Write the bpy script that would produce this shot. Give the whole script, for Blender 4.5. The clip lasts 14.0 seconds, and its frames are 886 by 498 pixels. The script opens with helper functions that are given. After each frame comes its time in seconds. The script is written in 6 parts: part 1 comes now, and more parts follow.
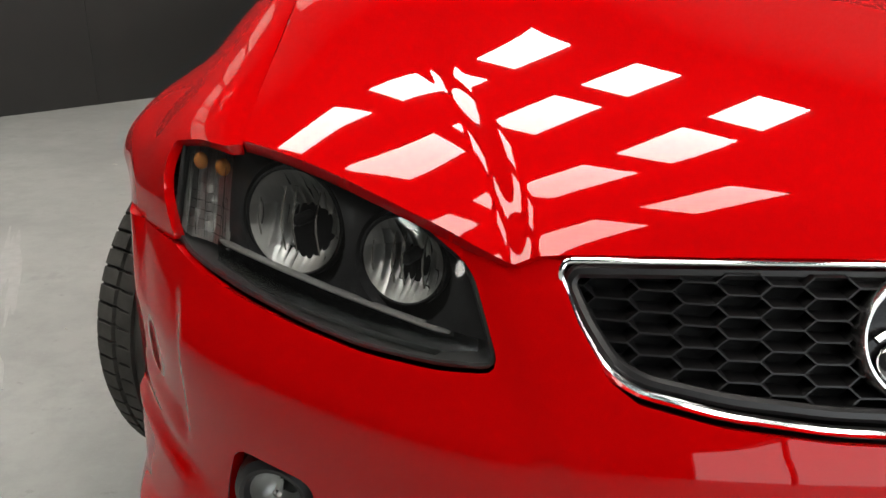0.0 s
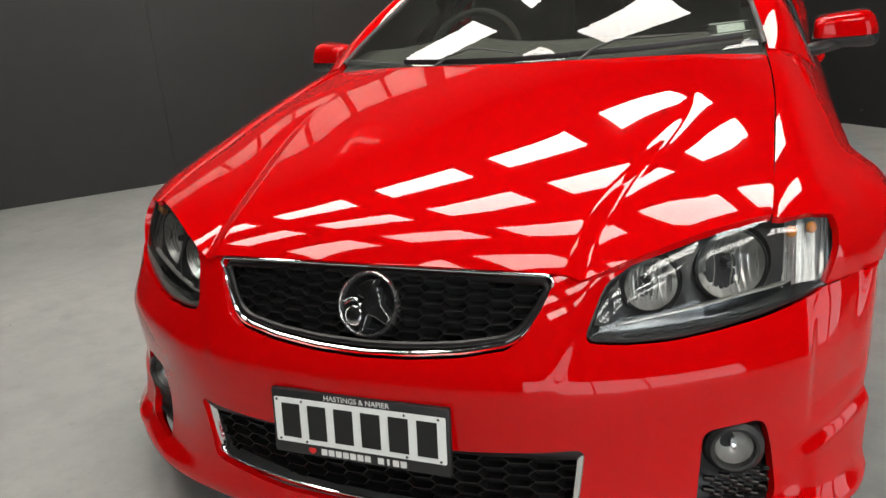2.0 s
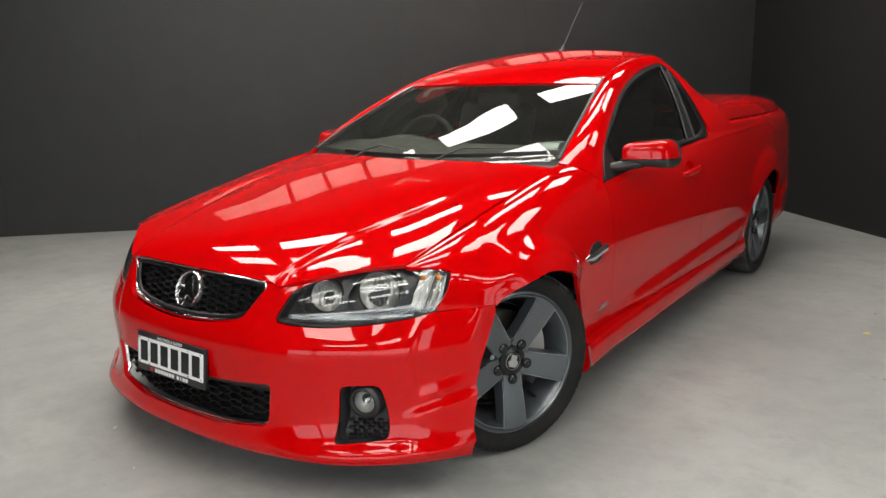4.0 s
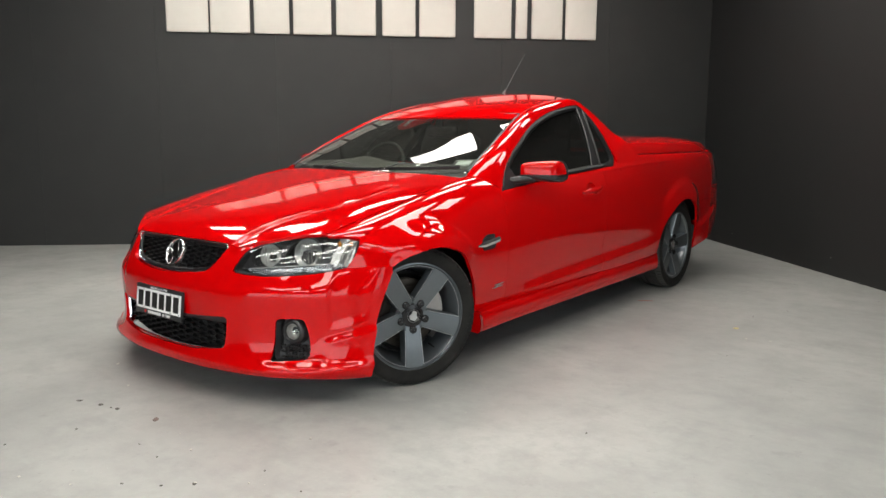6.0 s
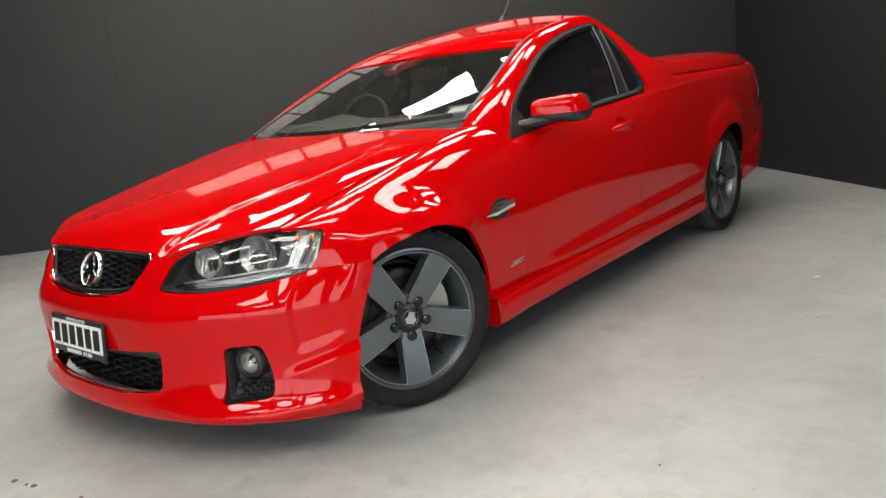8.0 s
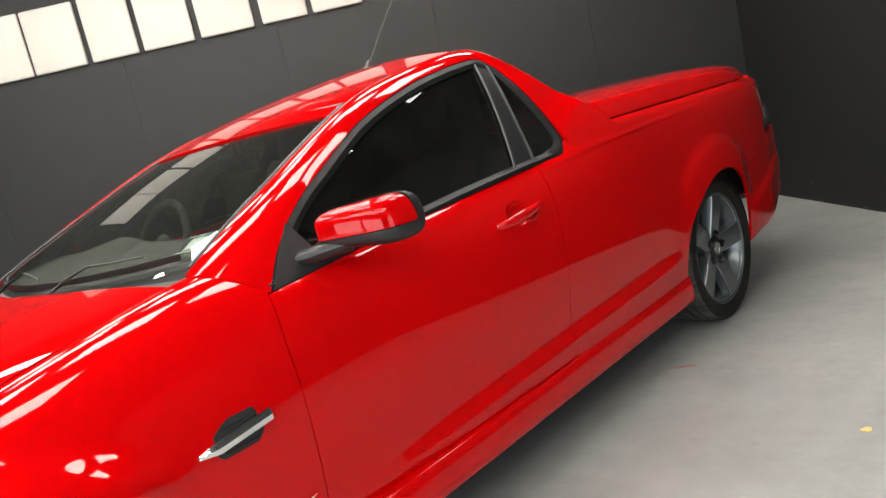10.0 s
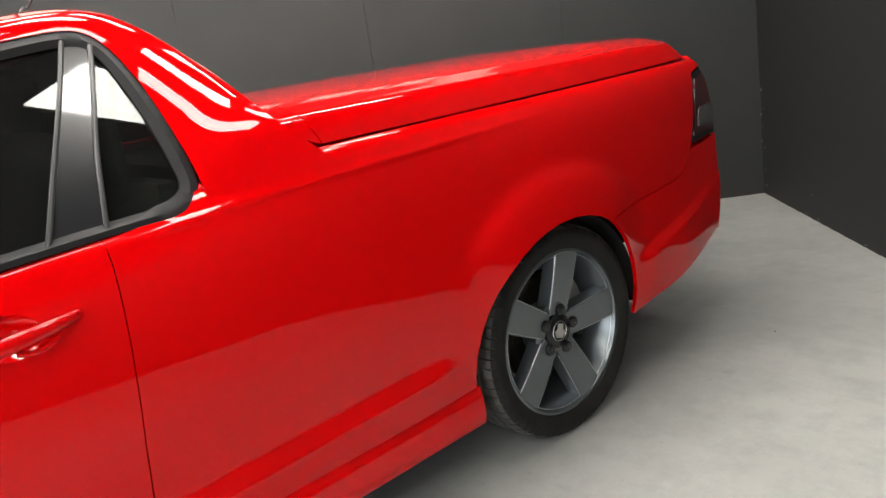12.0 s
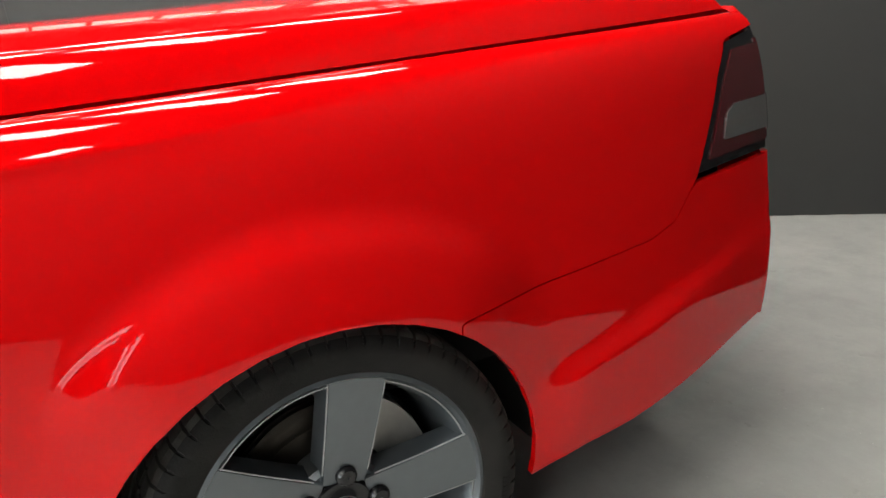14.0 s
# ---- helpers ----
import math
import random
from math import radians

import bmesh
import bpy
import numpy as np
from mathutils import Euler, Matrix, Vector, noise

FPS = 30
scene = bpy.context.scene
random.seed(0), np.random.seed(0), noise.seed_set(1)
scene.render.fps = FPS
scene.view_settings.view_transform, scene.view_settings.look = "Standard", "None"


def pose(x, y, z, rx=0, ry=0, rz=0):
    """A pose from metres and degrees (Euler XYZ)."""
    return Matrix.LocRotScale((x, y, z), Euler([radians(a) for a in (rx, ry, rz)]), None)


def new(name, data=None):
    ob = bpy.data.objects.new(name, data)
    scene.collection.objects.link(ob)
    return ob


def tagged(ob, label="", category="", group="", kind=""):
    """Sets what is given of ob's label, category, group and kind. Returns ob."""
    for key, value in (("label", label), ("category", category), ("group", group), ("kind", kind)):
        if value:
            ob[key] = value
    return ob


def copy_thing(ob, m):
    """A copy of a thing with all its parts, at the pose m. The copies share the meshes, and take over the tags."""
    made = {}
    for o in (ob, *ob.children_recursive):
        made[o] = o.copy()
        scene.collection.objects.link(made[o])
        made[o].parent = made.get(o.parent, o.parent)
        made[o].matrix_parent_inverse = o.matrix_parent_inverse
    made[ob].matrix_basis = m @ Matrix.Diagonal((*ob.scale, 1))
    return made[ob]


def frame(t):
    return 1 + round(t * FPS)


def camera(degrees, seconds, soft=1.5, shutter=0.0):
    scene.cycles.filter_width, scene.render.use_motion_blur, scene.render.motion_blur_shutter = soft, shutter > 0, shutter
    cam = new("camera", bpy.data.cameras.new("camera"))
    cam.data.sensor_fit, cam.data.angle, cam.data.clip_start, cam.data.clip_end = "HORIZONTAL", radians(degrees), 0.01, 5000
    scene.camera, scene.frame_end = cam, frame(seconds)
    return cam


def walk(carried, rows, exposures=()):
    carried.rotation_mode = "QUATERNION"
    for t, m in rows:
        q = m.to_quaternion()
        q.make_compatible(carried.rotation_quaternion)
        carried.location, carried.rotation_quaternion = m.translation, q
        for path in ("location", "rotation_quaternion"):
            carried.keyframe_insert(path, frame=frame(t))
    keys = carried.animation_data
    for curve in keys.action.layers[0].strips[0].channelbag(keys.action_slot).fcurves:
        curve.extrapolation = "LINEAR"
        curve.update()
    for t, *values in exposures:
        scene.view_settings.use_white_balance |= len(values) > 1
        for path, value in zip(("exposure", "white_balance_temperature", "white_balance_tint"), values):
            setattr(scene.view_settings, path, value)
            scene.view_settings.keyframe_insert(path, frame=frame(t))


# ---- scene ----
cam = camera(60.23, 14.0)
PATH = [
    (0, -0.4919, -1.3143, 0.9615, 68.468, -1.496, -1.631),
    (0.5, -0.2758, -1.5121, 0.9859, 69.093, -1.317, 5.524),
    (1, 0.0069, -1.7082, 1.026, 71.096, 0.426, 10.94),
    (1.5, 0.2927, -1.83, 1.0897, 71.725, 2.443, 15.671),
    (2, 0.6538, -1.8615, 1.1619, 71.692, 4.464, 20.956),
    (2.5, 1.0369, -1.9519, 1.2355, 72.076, 5.237, 26.081),
    (3, 1.4121, -2.0425, 1.2672, 73.224, 4.692, 30.559),
    (3.5, 1.8071, -2.0631, 1.2765, 75.21, 2.944, 33.968),
    (4, 2.1594, -2.1438, 1.2849, 77.51, 1.217, 36.401),
    (4.2, 2.2721, -2.1911, 1.2868, 78.129, 0.836, 36.868),
    (6.3, 3.1378, -2.6158, 1.1527, 81.498, -0.17, 38.833),
    (6.5, 3.1205, -2.5905, 1.1512, 81.106, 0.157, 38.892),
    (7, 2.9656, -2.3895, 1.1235, 81.09, 1.121, 39.352),
    (7.2, 2.8936, -2.2998, 1.1246, 80.274, 1.819, 39.49),
    (9.3, 2.3419, -0.8739, 1.0993, 78.123, 12.819, 39.413),
    (9.5, 2.3229, -0.6877, 1.1188, 78.907, 12.794, 40.44),
    (10, 2.3684, -0.2408, 1.162, 80.414, 12.885, 42.27),
    (10.5, 2.4356, 0.1955, 1.2073, 81.478, 13.272, 44.497),
    (11, 2.396, 0.609, 1.1929, 80.741, 13.561, 45.754),
    (11.5, 2.3938, 1.0158, 1.1604, 79.024, 12.879, 46.815),
    (12, 2.3504, 1.4249, 1.1985, 75.155, 8.551, 48.775),
    (12.5, 2.2186, 1.8005, 1.1316, 71.807, 5.294, 50.54),
    (13, 2.1564, 2.1557, 1.0858, 68.394, 4.978, 53.18),
    (13.5, 2.0874, 2.4338, 1.0773, 68.333, 5.044, 57.692),
    (14, 1.923, 2.7559, 1.107, 71.851, 6.039, 62.767),
]
walk(cam, [(r[0], pose(*r[1:])) for r in PATH], [(0.0, -0.44), (3.0, -0.47), (4.2, -0.34), (7.0, -0.22), (9.5, 0.05), (11.0, 0.44), (12.5, 0.78), (14.0, 1.04)])

# ---- world and light ----
world = bpy.data.worlds.new("world")
scene.world = world
world.use_nodes = True
world.node_tree.nodes["Background"].inputs[0].default_value = (0.5, 0.52, 0.55, 1)
world.node_tree.nodes["Background"].inputs[1].default_value = 0.02

PANEL_LIGHT = 17.5   # strength of the ceiling panels


# ---- materials ----
def mat(name, color, rough=0.5, metal=0.0, coat=0.0, coat_rough=0.03, coat_ior=1.5, var=0.0, scale=20.0, bump=0.0, bump_scale=200.0,
        rough_var=0.0, spec=0.5, second=None, second_scale=2.0, second_amount=0.0, emit=None):
    m = bpy.data.materials.new(name)
    m.use_nodes = True
    nt = m.node_tree
    b = nt.nodes["Principled BSDF"]
    b.inputs["Base Color"].default_value = (*color, 1)
    b.inputs["Roughness"].default_value = rough
    b.inputs["Metallic"].default_value = metal
    b.inputs["Coat Weight"].default_value = coat
    b.inputs["Coat Roughness"].default_value = coat_rough
    b.inputs["Coat IOR"].default_value = coat_ior
    b.inputs["Specular IOR Level"].default_value = spec
    if emit:
        b.inputs["Emission Color"].default_value = (*emit[0], 1)
        b.inputs["Emission Strength"].default_value = emit[1]
    tc = nt.nodes.new("ShaderNodeTexCoord")

    def noise_node(sc, detail=6.0):
        n = nt.nodes.new("ShaderNodeTexNoise")
        n.inputs["Scale"].default_value = sc
        n.inputs["Detail"].default_value = detail
        nt.links.new(tc.outputs["Object"], n.inputs["Vector"])
        return n

    if var or second_amount:
        n1 = noise_node(scale)
        mix = nt.nodes.new("ShaderNodeMix")
        mix.data_type = "RGBA"
        mix.inputs[6].default_value = (*[c * (1 - var) for c in color], 1)
        mix.inputs[7].default_value = (*[min(1, c * (1 + var)) for c in color], 1)
        nt.links.new(n1.outputs["Fac"], mix.inputs[0])
        out = mix.outputs[2]
        if second_amount:
            n2 = noise_node(second_scale, 8.0)
            ramp = nt.nodes.new("ShaderNodeMapRange")
            ramp.inputs[1].default_value, ramp.inputs[2].default_value = 0.45, 0.72
            ramp.inputs[3].default_value, ramp.inputs[4].default_value = 0.0, second_amount
            nt.links.new(n2.outputs["Fac"], ramp.inputs[0])
            mix2 = nt.nodes.new("ShaderNodeMix")
            mix2.data_type = "RGBA"
            mix2.inputs[7].default_value = (*(second or color), 1)
            nt.links.new(ramp.outputs[0], mix2.inputs[0])
            nt.links.new(out, mix2.inputs[6])
            out = mix2.outputs[2]
        nt.links.new(out, b.inputs["Base Color"])
    if rough_var:
        n3 = noise_node(scale * 0.37)
        mr = nt.nodes.new("ShaderNodeMapRange")
        mr.inputs[3].default_value, mr.inputs[4].default_value = max(0.0, rough - rough_var), min(1.0, rough + rough_var)
        nt.links.new(n3.outputs["Fac"], mr.inputs[0])
        nt.links.new(mr.outputs[0], b.inputs["Roughness"])
    if bump:
        n4 = noise_node(bump_scale, 4.0)
        bn = nt.nodes.new("ShaderNodeBump")
        bn.inputs["Strength"].default_value = bump
        bn.inputs["Distance"].default_value = 0.002
        nt.links.new(n4.outputs["Fac"], bn.inputs["Height"])
        nt.links.new(bn.outputs[0], b.inputs["Normal"])
    return m


def glass_mat(name, tint, gloss_rough=0.0, ior=1.45, dust=0.0):
    """Thin glass: a tinted see-through sheet with a mirror gloss by Fresnel and a film of dust."""
    m = bpy.data.materials.new(name)
    m.use_nodes = True
    nt = m.node_tree
    nt.nodes.clear()
    o = nt.nodes.new("ShaderNodeOutputMaterial")
    mix = nt.nodes.new("ShaderNodeMixShader")
    tr = nt.nodes.new("ShaderNodeBsdfTransparent")
    gl = nt.nodes.new("ShaderNodeBsdfGlossy")
    fr = nt.nodes.new("ShaderNodeFresnel")
    tr.inputs[0].default_value = (*tint, 1)
    gl.inputs["Roughness"].default_value = gloss_rough
    fr.inputs["IOR"].default_value = ior
    nt.links.new(fr.outputs[0], mix.inputs[0])
    film, df = nt.nodes.new("ShaderNodeMixShader"), nt.nodes.new("ShaderNodeBsdfDiffuse")
    df.inputs[0].default_value = (0.55, 0.55, 0.52, 1)
    film.inputs[0].default_value = dust
    if dust:
        tc, nz, mr = (nt.nodes.new(k) for k in ("ShaderNodeTexCoord", "ShaderNodeTexNoise", "ShaderNodeMapRange"))
        nz.inputs["Scale"].default_value, nz.inputs["Detail"].default_value = 7.0, 8.0
        mr.inputs[1].default_value, mr.inputs[2].default_value = 0.25, 0.75
        mr.inputs[3].default_value, mr.inputs[4].default_value = dust * 0.6, dust * 1.4
        nt.links.new(tc.outputs["Object"], nz.inputs["Vector"])
        nt.links.new(nz.outputs["Fac"], mr.inputs[0])
        nt.links.new(mr.outputs[0], film.inputs[0])
    nt.links.new(tr.outputs[0], film.inputs[1])
    nt.links.new(df.outputs[0], film.inputs[2])
    nt.links.new(film.outputs[0], mix.inputs[1])
    nt.links.new(gl.outputs[0], mix.inputs[2])
    nt.links.new(mix.outputs[0], o.inputs[0])
    return m


PAINT = mat("red_paint", (0.50, 0.0006, 0.0012), 0.45, coat=1.0, coat_rough=0.008, coat_ior=1.39, var=0.02, scale=3.0, spec=0.0)
CHROME = mat("chrome", (0.88, 0.89, 0.90), 0.10, 1.0, rough_var=0.03, scale=30)
ALLOY = mat("grey_alloy", (0.12, 0.135, 0.145), 0.32, 0.75, coat=0.4, coat_rough=0.1, var=0.06, scale=60, rough_var=0.05)
DARK_STEEL = mat("brake_steel", (0.052, 0.045, 0.038), 0.45, 0.9, var=0.35, scale=40, rough_var=0.1)
RUST = mat("rusted_iron", (0.13, 0.075, 0.042), 0.8, 0.3, var=0.4, scale=60, second=(0.22, 0.18, 0.14), second_scale=25, second_amount=0.5)
CALIPER = mat("bare_cast_metal", (0.34, 0.33, 0.31), 0.5, 0.6, var=0.15, scale=40)
RUBBER = mat("tyre_rubber", (0.011, 0.0105, 0.010), 0.6, var=0.35, scale=35, bump=0.25, bump_scale=300, second=(0.03, 0.028, 0.024), second_scale=12, second_amount=0.35, spec=0.15)
TREAD = mat("dusty_tread_rubber", (0.062, 0.060, 0.054), 0.75, var=0.4, scale=30, bump=0.3, bump_scale=250, second=(0.012, 0.011, 0.010), second_scale=9, second_amount=0.6, spec=0.3)
TRIM = mat("black_plastic", (0.014, 0.014, 0.015), 0.42, var=0.2, scale=80, bump=0.15, bump_scale=900)
GLOSS_BLACK = mat("gloss_black", (0.008, 0.008, 0.009), 0.25, coat=0.15, spec=0.35)
PILLAR_BLACK = mat("polished_black_cover", (0.010, 0.0105, 0.012), 0.30, coat=1.0, coat_rough=0.06, coat_ior=1.6, var=0.3, scale=9, bump=0.06, bump_scale=14, rough_var=0.1, spec=0.5)
GRILLE_BLACK = mat("grille_plastic", (0.008, 0.0075, 0.008), 0.34, var=0.2, scale=60)
VOID = mat("dark_liner", (0.006, 0.006, 0.006), 0.9, var=0.2, scale=15)
CABIN = mat("grey_cabin_trim", (0.085, 0.085, 0.078), 0.7, var=0.2, scale=50, bump=0.3, bump_scale=500)
SEAT = mat("dark_seat_cloth", (0.032, 0.032, 0.031), 0.85, var=0.3, scale=90, bump=0.4, bump_scale=700)
WHITE_PLATE = mat("plate_white", (0.78, 0.79, 0.77), 0.4, var=0.04, scale=40)
BLACK_INK = mat("black_ink", (0.008, 0.008, 0.008), 0.5)
WHITE_INK = mat("white_ink", (0.7, 0.7, 0.68), 0.5)
RED_INK = mat("red_ink", (0.6, 0.02, 0.02), 0.5)
STICKER = mat("sticker_paper", (0.62, 0.68, 0.66), 0.5, var=0.05, scale=90)
LAMP_CHROME = mat("lamp_mirror", (0.64, 0.635, 0.62), 0.33, 1.0, rough_var=0.05, scale=80)
LAMP_BLACK = mat("lamp_housing", (0.014, 0.014, 0.015), 0.36, 0.0, var=0.2, scale=60)
DULL_CHROME = mat("dull_lamp_mirror", (0.50, 0.50, 0.485), 0.40, 1.0, rough_var=0.05, scale=60)
SMOKED = mat("smoked_chrome", (0.15, 0.16, 0.17), 0.17, 1.0, rough_var=0.04, scale=40)
EMBLEM = mat("polished_emblem", (0.46, 0.46, 0.455), 0.16, 1.0, rough_var=0.05, scale=60)
BADGE = mat("satin_chrome", (0.88, 0.88, 0.87), 0.22, 1.0, rough_var=0.05, scale=60)
RIB_CLEAR = mat("clear_lamp_rib", (0.30, 0.29, 0.265), 0.2, 0.2, coat=1.0, var=0.15, scale=90)
# paler than the wheel; on the rim lip it stands in for a highlight
LIGHT_ALLOY = mat("pale_alloy_edge", (0.42, 0.43, 0.44), 0.3, 0.9, var=0.1, scale=60)
SEAL = mat("window_rubber", (0.008, 0.008, 0.0085), 0.5, var=0.15, scale=60, spec=0.2)
EDGE_GREY = mat("satin_grey_edge", (0.04, 0.04, 0.041), 0.36, var=0.1, scale=50)
AMBER = mat("amber_lens", (0.75, 0.28, 0.06), 0.15, coat=1.0)
RED_LENS = mat("dark_red_lens", (0.05, 0.004, 0.006), 0.12, coat=1.0, coat_rough=0.02)
CLEAR_LENS = mat("frosted_clear_lens", (0.10, 0.10, 0.097), 0.25, 0.2, coat=1.0, var=0.1, scale=120)
GLASS = glass_mat("windscreen_glass", (0.78, 0.81, 0.77), 0.0, 1.5, 0.012)
TINT = glass_mat("tinted_glass", (0.34, 0.345, 0.33), 0.0, 1.5, 0.006)
LENS = glass_mat("clear_lens", (0.97, 0.98, 0.98), 0.0, 1.4, 0.004)
MIRROR = mat("mirror_glass", (0.9, 0.9, 0.9), 0.02, 1.0)


def floor_mat():
    """Grey painted concrete: cloudy tone, trowel patches, faint drag marks and fine specks."""
    m = mat("painted_concrete", (0.33, 0.33, 0.322), 0.42, bump=0.10, bump_scale=45)
    nt = m.node_tree
    b = nt.nodes["Principled BSDF"]
    tc = next(n for n in nt.nodes if n.type == "TEX_COORD")

    def layer(sc, lo, hi, detail=8.0, stretch=None, rough=0.6):
        n = nt.nodes.new("ShaderNodeTexNoise")
        n.inputs["Scale"].default_value, n.inputs["Detail"].default_value, n.inputs["Roughness"].default_value = sc, detail, rough
        if stretch:
            mp = nt.nodes.new("ShaderNodeMapping")
            mp.inputs["Scale"].default_value = stretch
            mp.inputs["Rotation"].default_value = (0, 0, 0.5)
            nt.links.new(tc.outputs["Object"], mp.inputs["Vector"])
            nt.links.new(mp.outputs[0], n.inputs["Vector"])
        else:
            nt.links.new(tc.outputs["Object"], n.inputs["Vector"])
        r = nt.nodes.new("ShaderNodeMapRange")
        r.inputs[1].default_value, r.inputs[2].default_value = lo, hi
        nt.links.new(n.outputs["Fac"], r.inputs[0])
        return r.outputs[0]

    def blend(base, fac, color, amount):
        k = nt.nodes.new("ShaderNodeMath")
        k.operation = "MULTIPLY"
        k.inputs[1].default_value = amount
        nt.links.new(fac, k.inputs[0])
        x = nt.nodes.new("ShaderNodeMix")
        x.data_type = "RGBA"
        nt.links.new(k.outputs[0], x.inputs[0])
        if isinstance(base, tuple):
            x.inputs[6].default_value = (*base, 1)
        else:
            nt.links.new(base, x.inputs[6])
        x.inputs[7].default_value = (*color, 1)
        return x.outputs[2]

    c = blend((0.287, 0.291, 0.281), layer(0.9, 0.35, 0.68, 10), (0.389, 0.393, 0.375), 0.9)
    c = blend(c, layer(3.2, 0.50, 0.70, 9, None, 0.7), (0.231, 0.235, 0.225), 0.55)
    c = blend(c, layer(2.0, 0.62, 0.74, 6, (1.0, 9.0, 1.0)), (0.435, 0.440, 0.421), 0.16)
    c = blend(c, layer(8.5, 0.46, 0.68, 7, None, 0.75), (0.245, 0.252, 0.242), 0.52)
    c = blend(c, layer(1.1, 0.52, 0.66, 9, (1.0, 3.5, 1.0), 0.72), (0.250, 0.258, 0.248), 0.36)
    c = blend(c, layer(5.2, 0.64, 0.72, 6), (0.176, 0.179, 0.171), 0.30)
    c = blend(c, layer(34.0, 0.60, 0.74, 4, None, 0.7), (0.407, 0.414, 0.398), 0.30)
    c = blend(c, layer(26.0, 0.66, 0.74, 3), (0.185, 0.188, 0.176), 0.40)
    c = blend(c, layer(70.0, 0.72, 0.78, 2), (0.509, 0.508, 0.481), 0.5)
    nt.links.new(c, b.inputs["Base Color"])
    r = layer(1.7, 0.3, 0.75, 8)
    mr = nt.nodes.new("ShaderNodeMapRange")
    mr.inputs[3].default_value, mr.inputs[4].default_value = 0.34, 0.60
    nt.links.new(r, mr.inputs[0])
    nt.links.new(mr.outputs[0], b.inputs["Roughness"])
    return m


FLOOR = floor_mat()
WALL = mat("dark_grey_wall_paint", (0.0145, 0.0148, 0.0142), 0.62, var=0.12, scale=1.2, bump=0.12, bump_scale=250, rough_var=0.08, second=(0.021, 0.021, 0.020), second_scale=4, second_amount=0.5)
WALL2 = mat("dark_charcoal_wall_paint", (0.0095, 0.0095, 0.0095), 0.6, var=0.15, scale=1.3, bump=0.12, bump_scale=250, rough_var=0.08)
LETTER = mat("cream_white_letter", (0.60, 0.575, 0.52), 0.5, var=0.04, scale=12)
CEILING = mat("dark_ceiling", (0.02, 0.02, 0.02), 0.8, var=0.15, scale=2)
PANEL = mat("lit_ceiling_panel", (0.9, 0.9, 0.9), 0.5, emit=((1.0, 0.965, 0.89), PANEL_LIGHT))
# glow added beyond the side wall to brighten the car's flank
SIDE_FILL = mat("added_side_daylight", (0.6, 0.65, 0.7), 0.9, emit=((0.90, 0.97, 1.0), 3.0))
# glow added behind the camera to brighten the bumper and upright faces
FRONT_FILL = mat("added_front_daylight", (0.6, 0.65, 0.7), 0.9, emit=((0.92, 0.97, 1.0), 3.9))
YELLOW = mat("yellow_leaf", (0.70, 0.58, 0.22), 0.7, var=0.2, scale=80)
SPECK = mat("pale_debris", (0.55, 0.53, 0.48), 0.8, var=0.2, scale=80)
BROWN_BIT = mat("brown_debris", (0.17, 0.125, 0.11), 0.8, var=0.25, scale=80)
DARK_SPECK = mat("dark_debris", (0.10, 0.093, 0.083), 0.8, var=0.2, scale=80)
SCUFF = mat("pale_scuff", (0.385, 0.384, 0.374), 0.6, var=0.2, scale=25)
RED_MARK = mat("red_floor_mark", (0.5, 0.12, 0.08), 0.7, var=0.25, scale=60)


# ---- mesh helpers ----
def pch(xs, ys):
    """A smooth curve through (xs, ys) that does not overshoot."""
    xs, ys = np.asarray(xs, float), np.asarray(ys, float)
    h = np.diff(xs)
    dl = np.diff(ys) / h
    d = np.zeros(len(xs))
    for i in range(1, len(xs) - 1):
        if dl[i - 1] * dl[i] > 0:
            w1, w2 = 2 * h[i] + h[i - 1], h[i] + 2 * h[i - 1]
            d[i] = (w1 + w2) / (w1 / dl[i - 1] + w2 / dl[i])
    d[0], d[-1] = dl[0], dl[-1]

    def f(x):
        x = np.asarray(x, float)
        i = np.clip(np.searchsorted(xs, x) - 1, 0, len(xs) - 2)
        t = (x - xs[i]) / h[i]
        t = np.clip(t, -0.3, 1.3)
        return ((1 + 2 * t) * (1 - t) ** 2 * ys[i] + t * (1 - t) ** 2 * h[i] * d[i]
                + t * t * (3 - 2 * t) * ys[i + 1] + t * t * (t - 1) * h[i] * d[i + 1])
    return f


def nat(xs, ys):
    """A natural cubic spline through (xs, ys); ys may hold points."""
    xs, ys = np.asarray(xs, float), np.asarray(ys, float)
    n, h = len(xs), np.diff(np.asarray(xs, float))
    a, r = np.eye(n), np.zeros(ys.shape)
    for i in range(1, n - 1):
        a[i, i - 1:i + 2] = h[i - 1], 2 * (h[i - 1] + h[i]), h[i]
        r[i] = 6 * ((ys[i + 1] - ys[i]) / h[i] - (ys[i] - ys[i - 1]) / h[i - 1])
    m = np.linalg.solve(a, r)

    def f(x):
        x = np.asarray(x, float)
        i = np.clip(np.searchsorted(xs, x) - 1, 0, n - 2)
        sh = (-1,) + (1,) * (ys.ndim - 1)
        x1 = np.atleast_1d(x)
        i = np.atleast_1d(i)
        p, q = (xs[i + 1] - x1).reshape(sh), (x1 - xs[i]).reshape(sh)
        hh = h[i].reshape(sh)
        out = (m[i] * p ** 3 + m[i + 1] * q ** 3) / (6 * hh) + (ys[i] / hh - m[i] * hh / 6) * p + (ys[i + 1] / hh - m[i + 1] * hh / 6) * q
        return out if np.ndim(x) else out[0]
    return f


def smooth(a, b, x):
    t = np.clip((np.asarray(x, float) - a) / (b - a), 0, 1)
    return t * t * (3 - 2 * t)


def grid_faces(nu, nv):
    return [(i * nv + j, i * nv + j + 1, (i + 1) * nv + j + 1, (i + 1) * nv + j) for i in range(nu - 1) for j in range(nv - 1)]


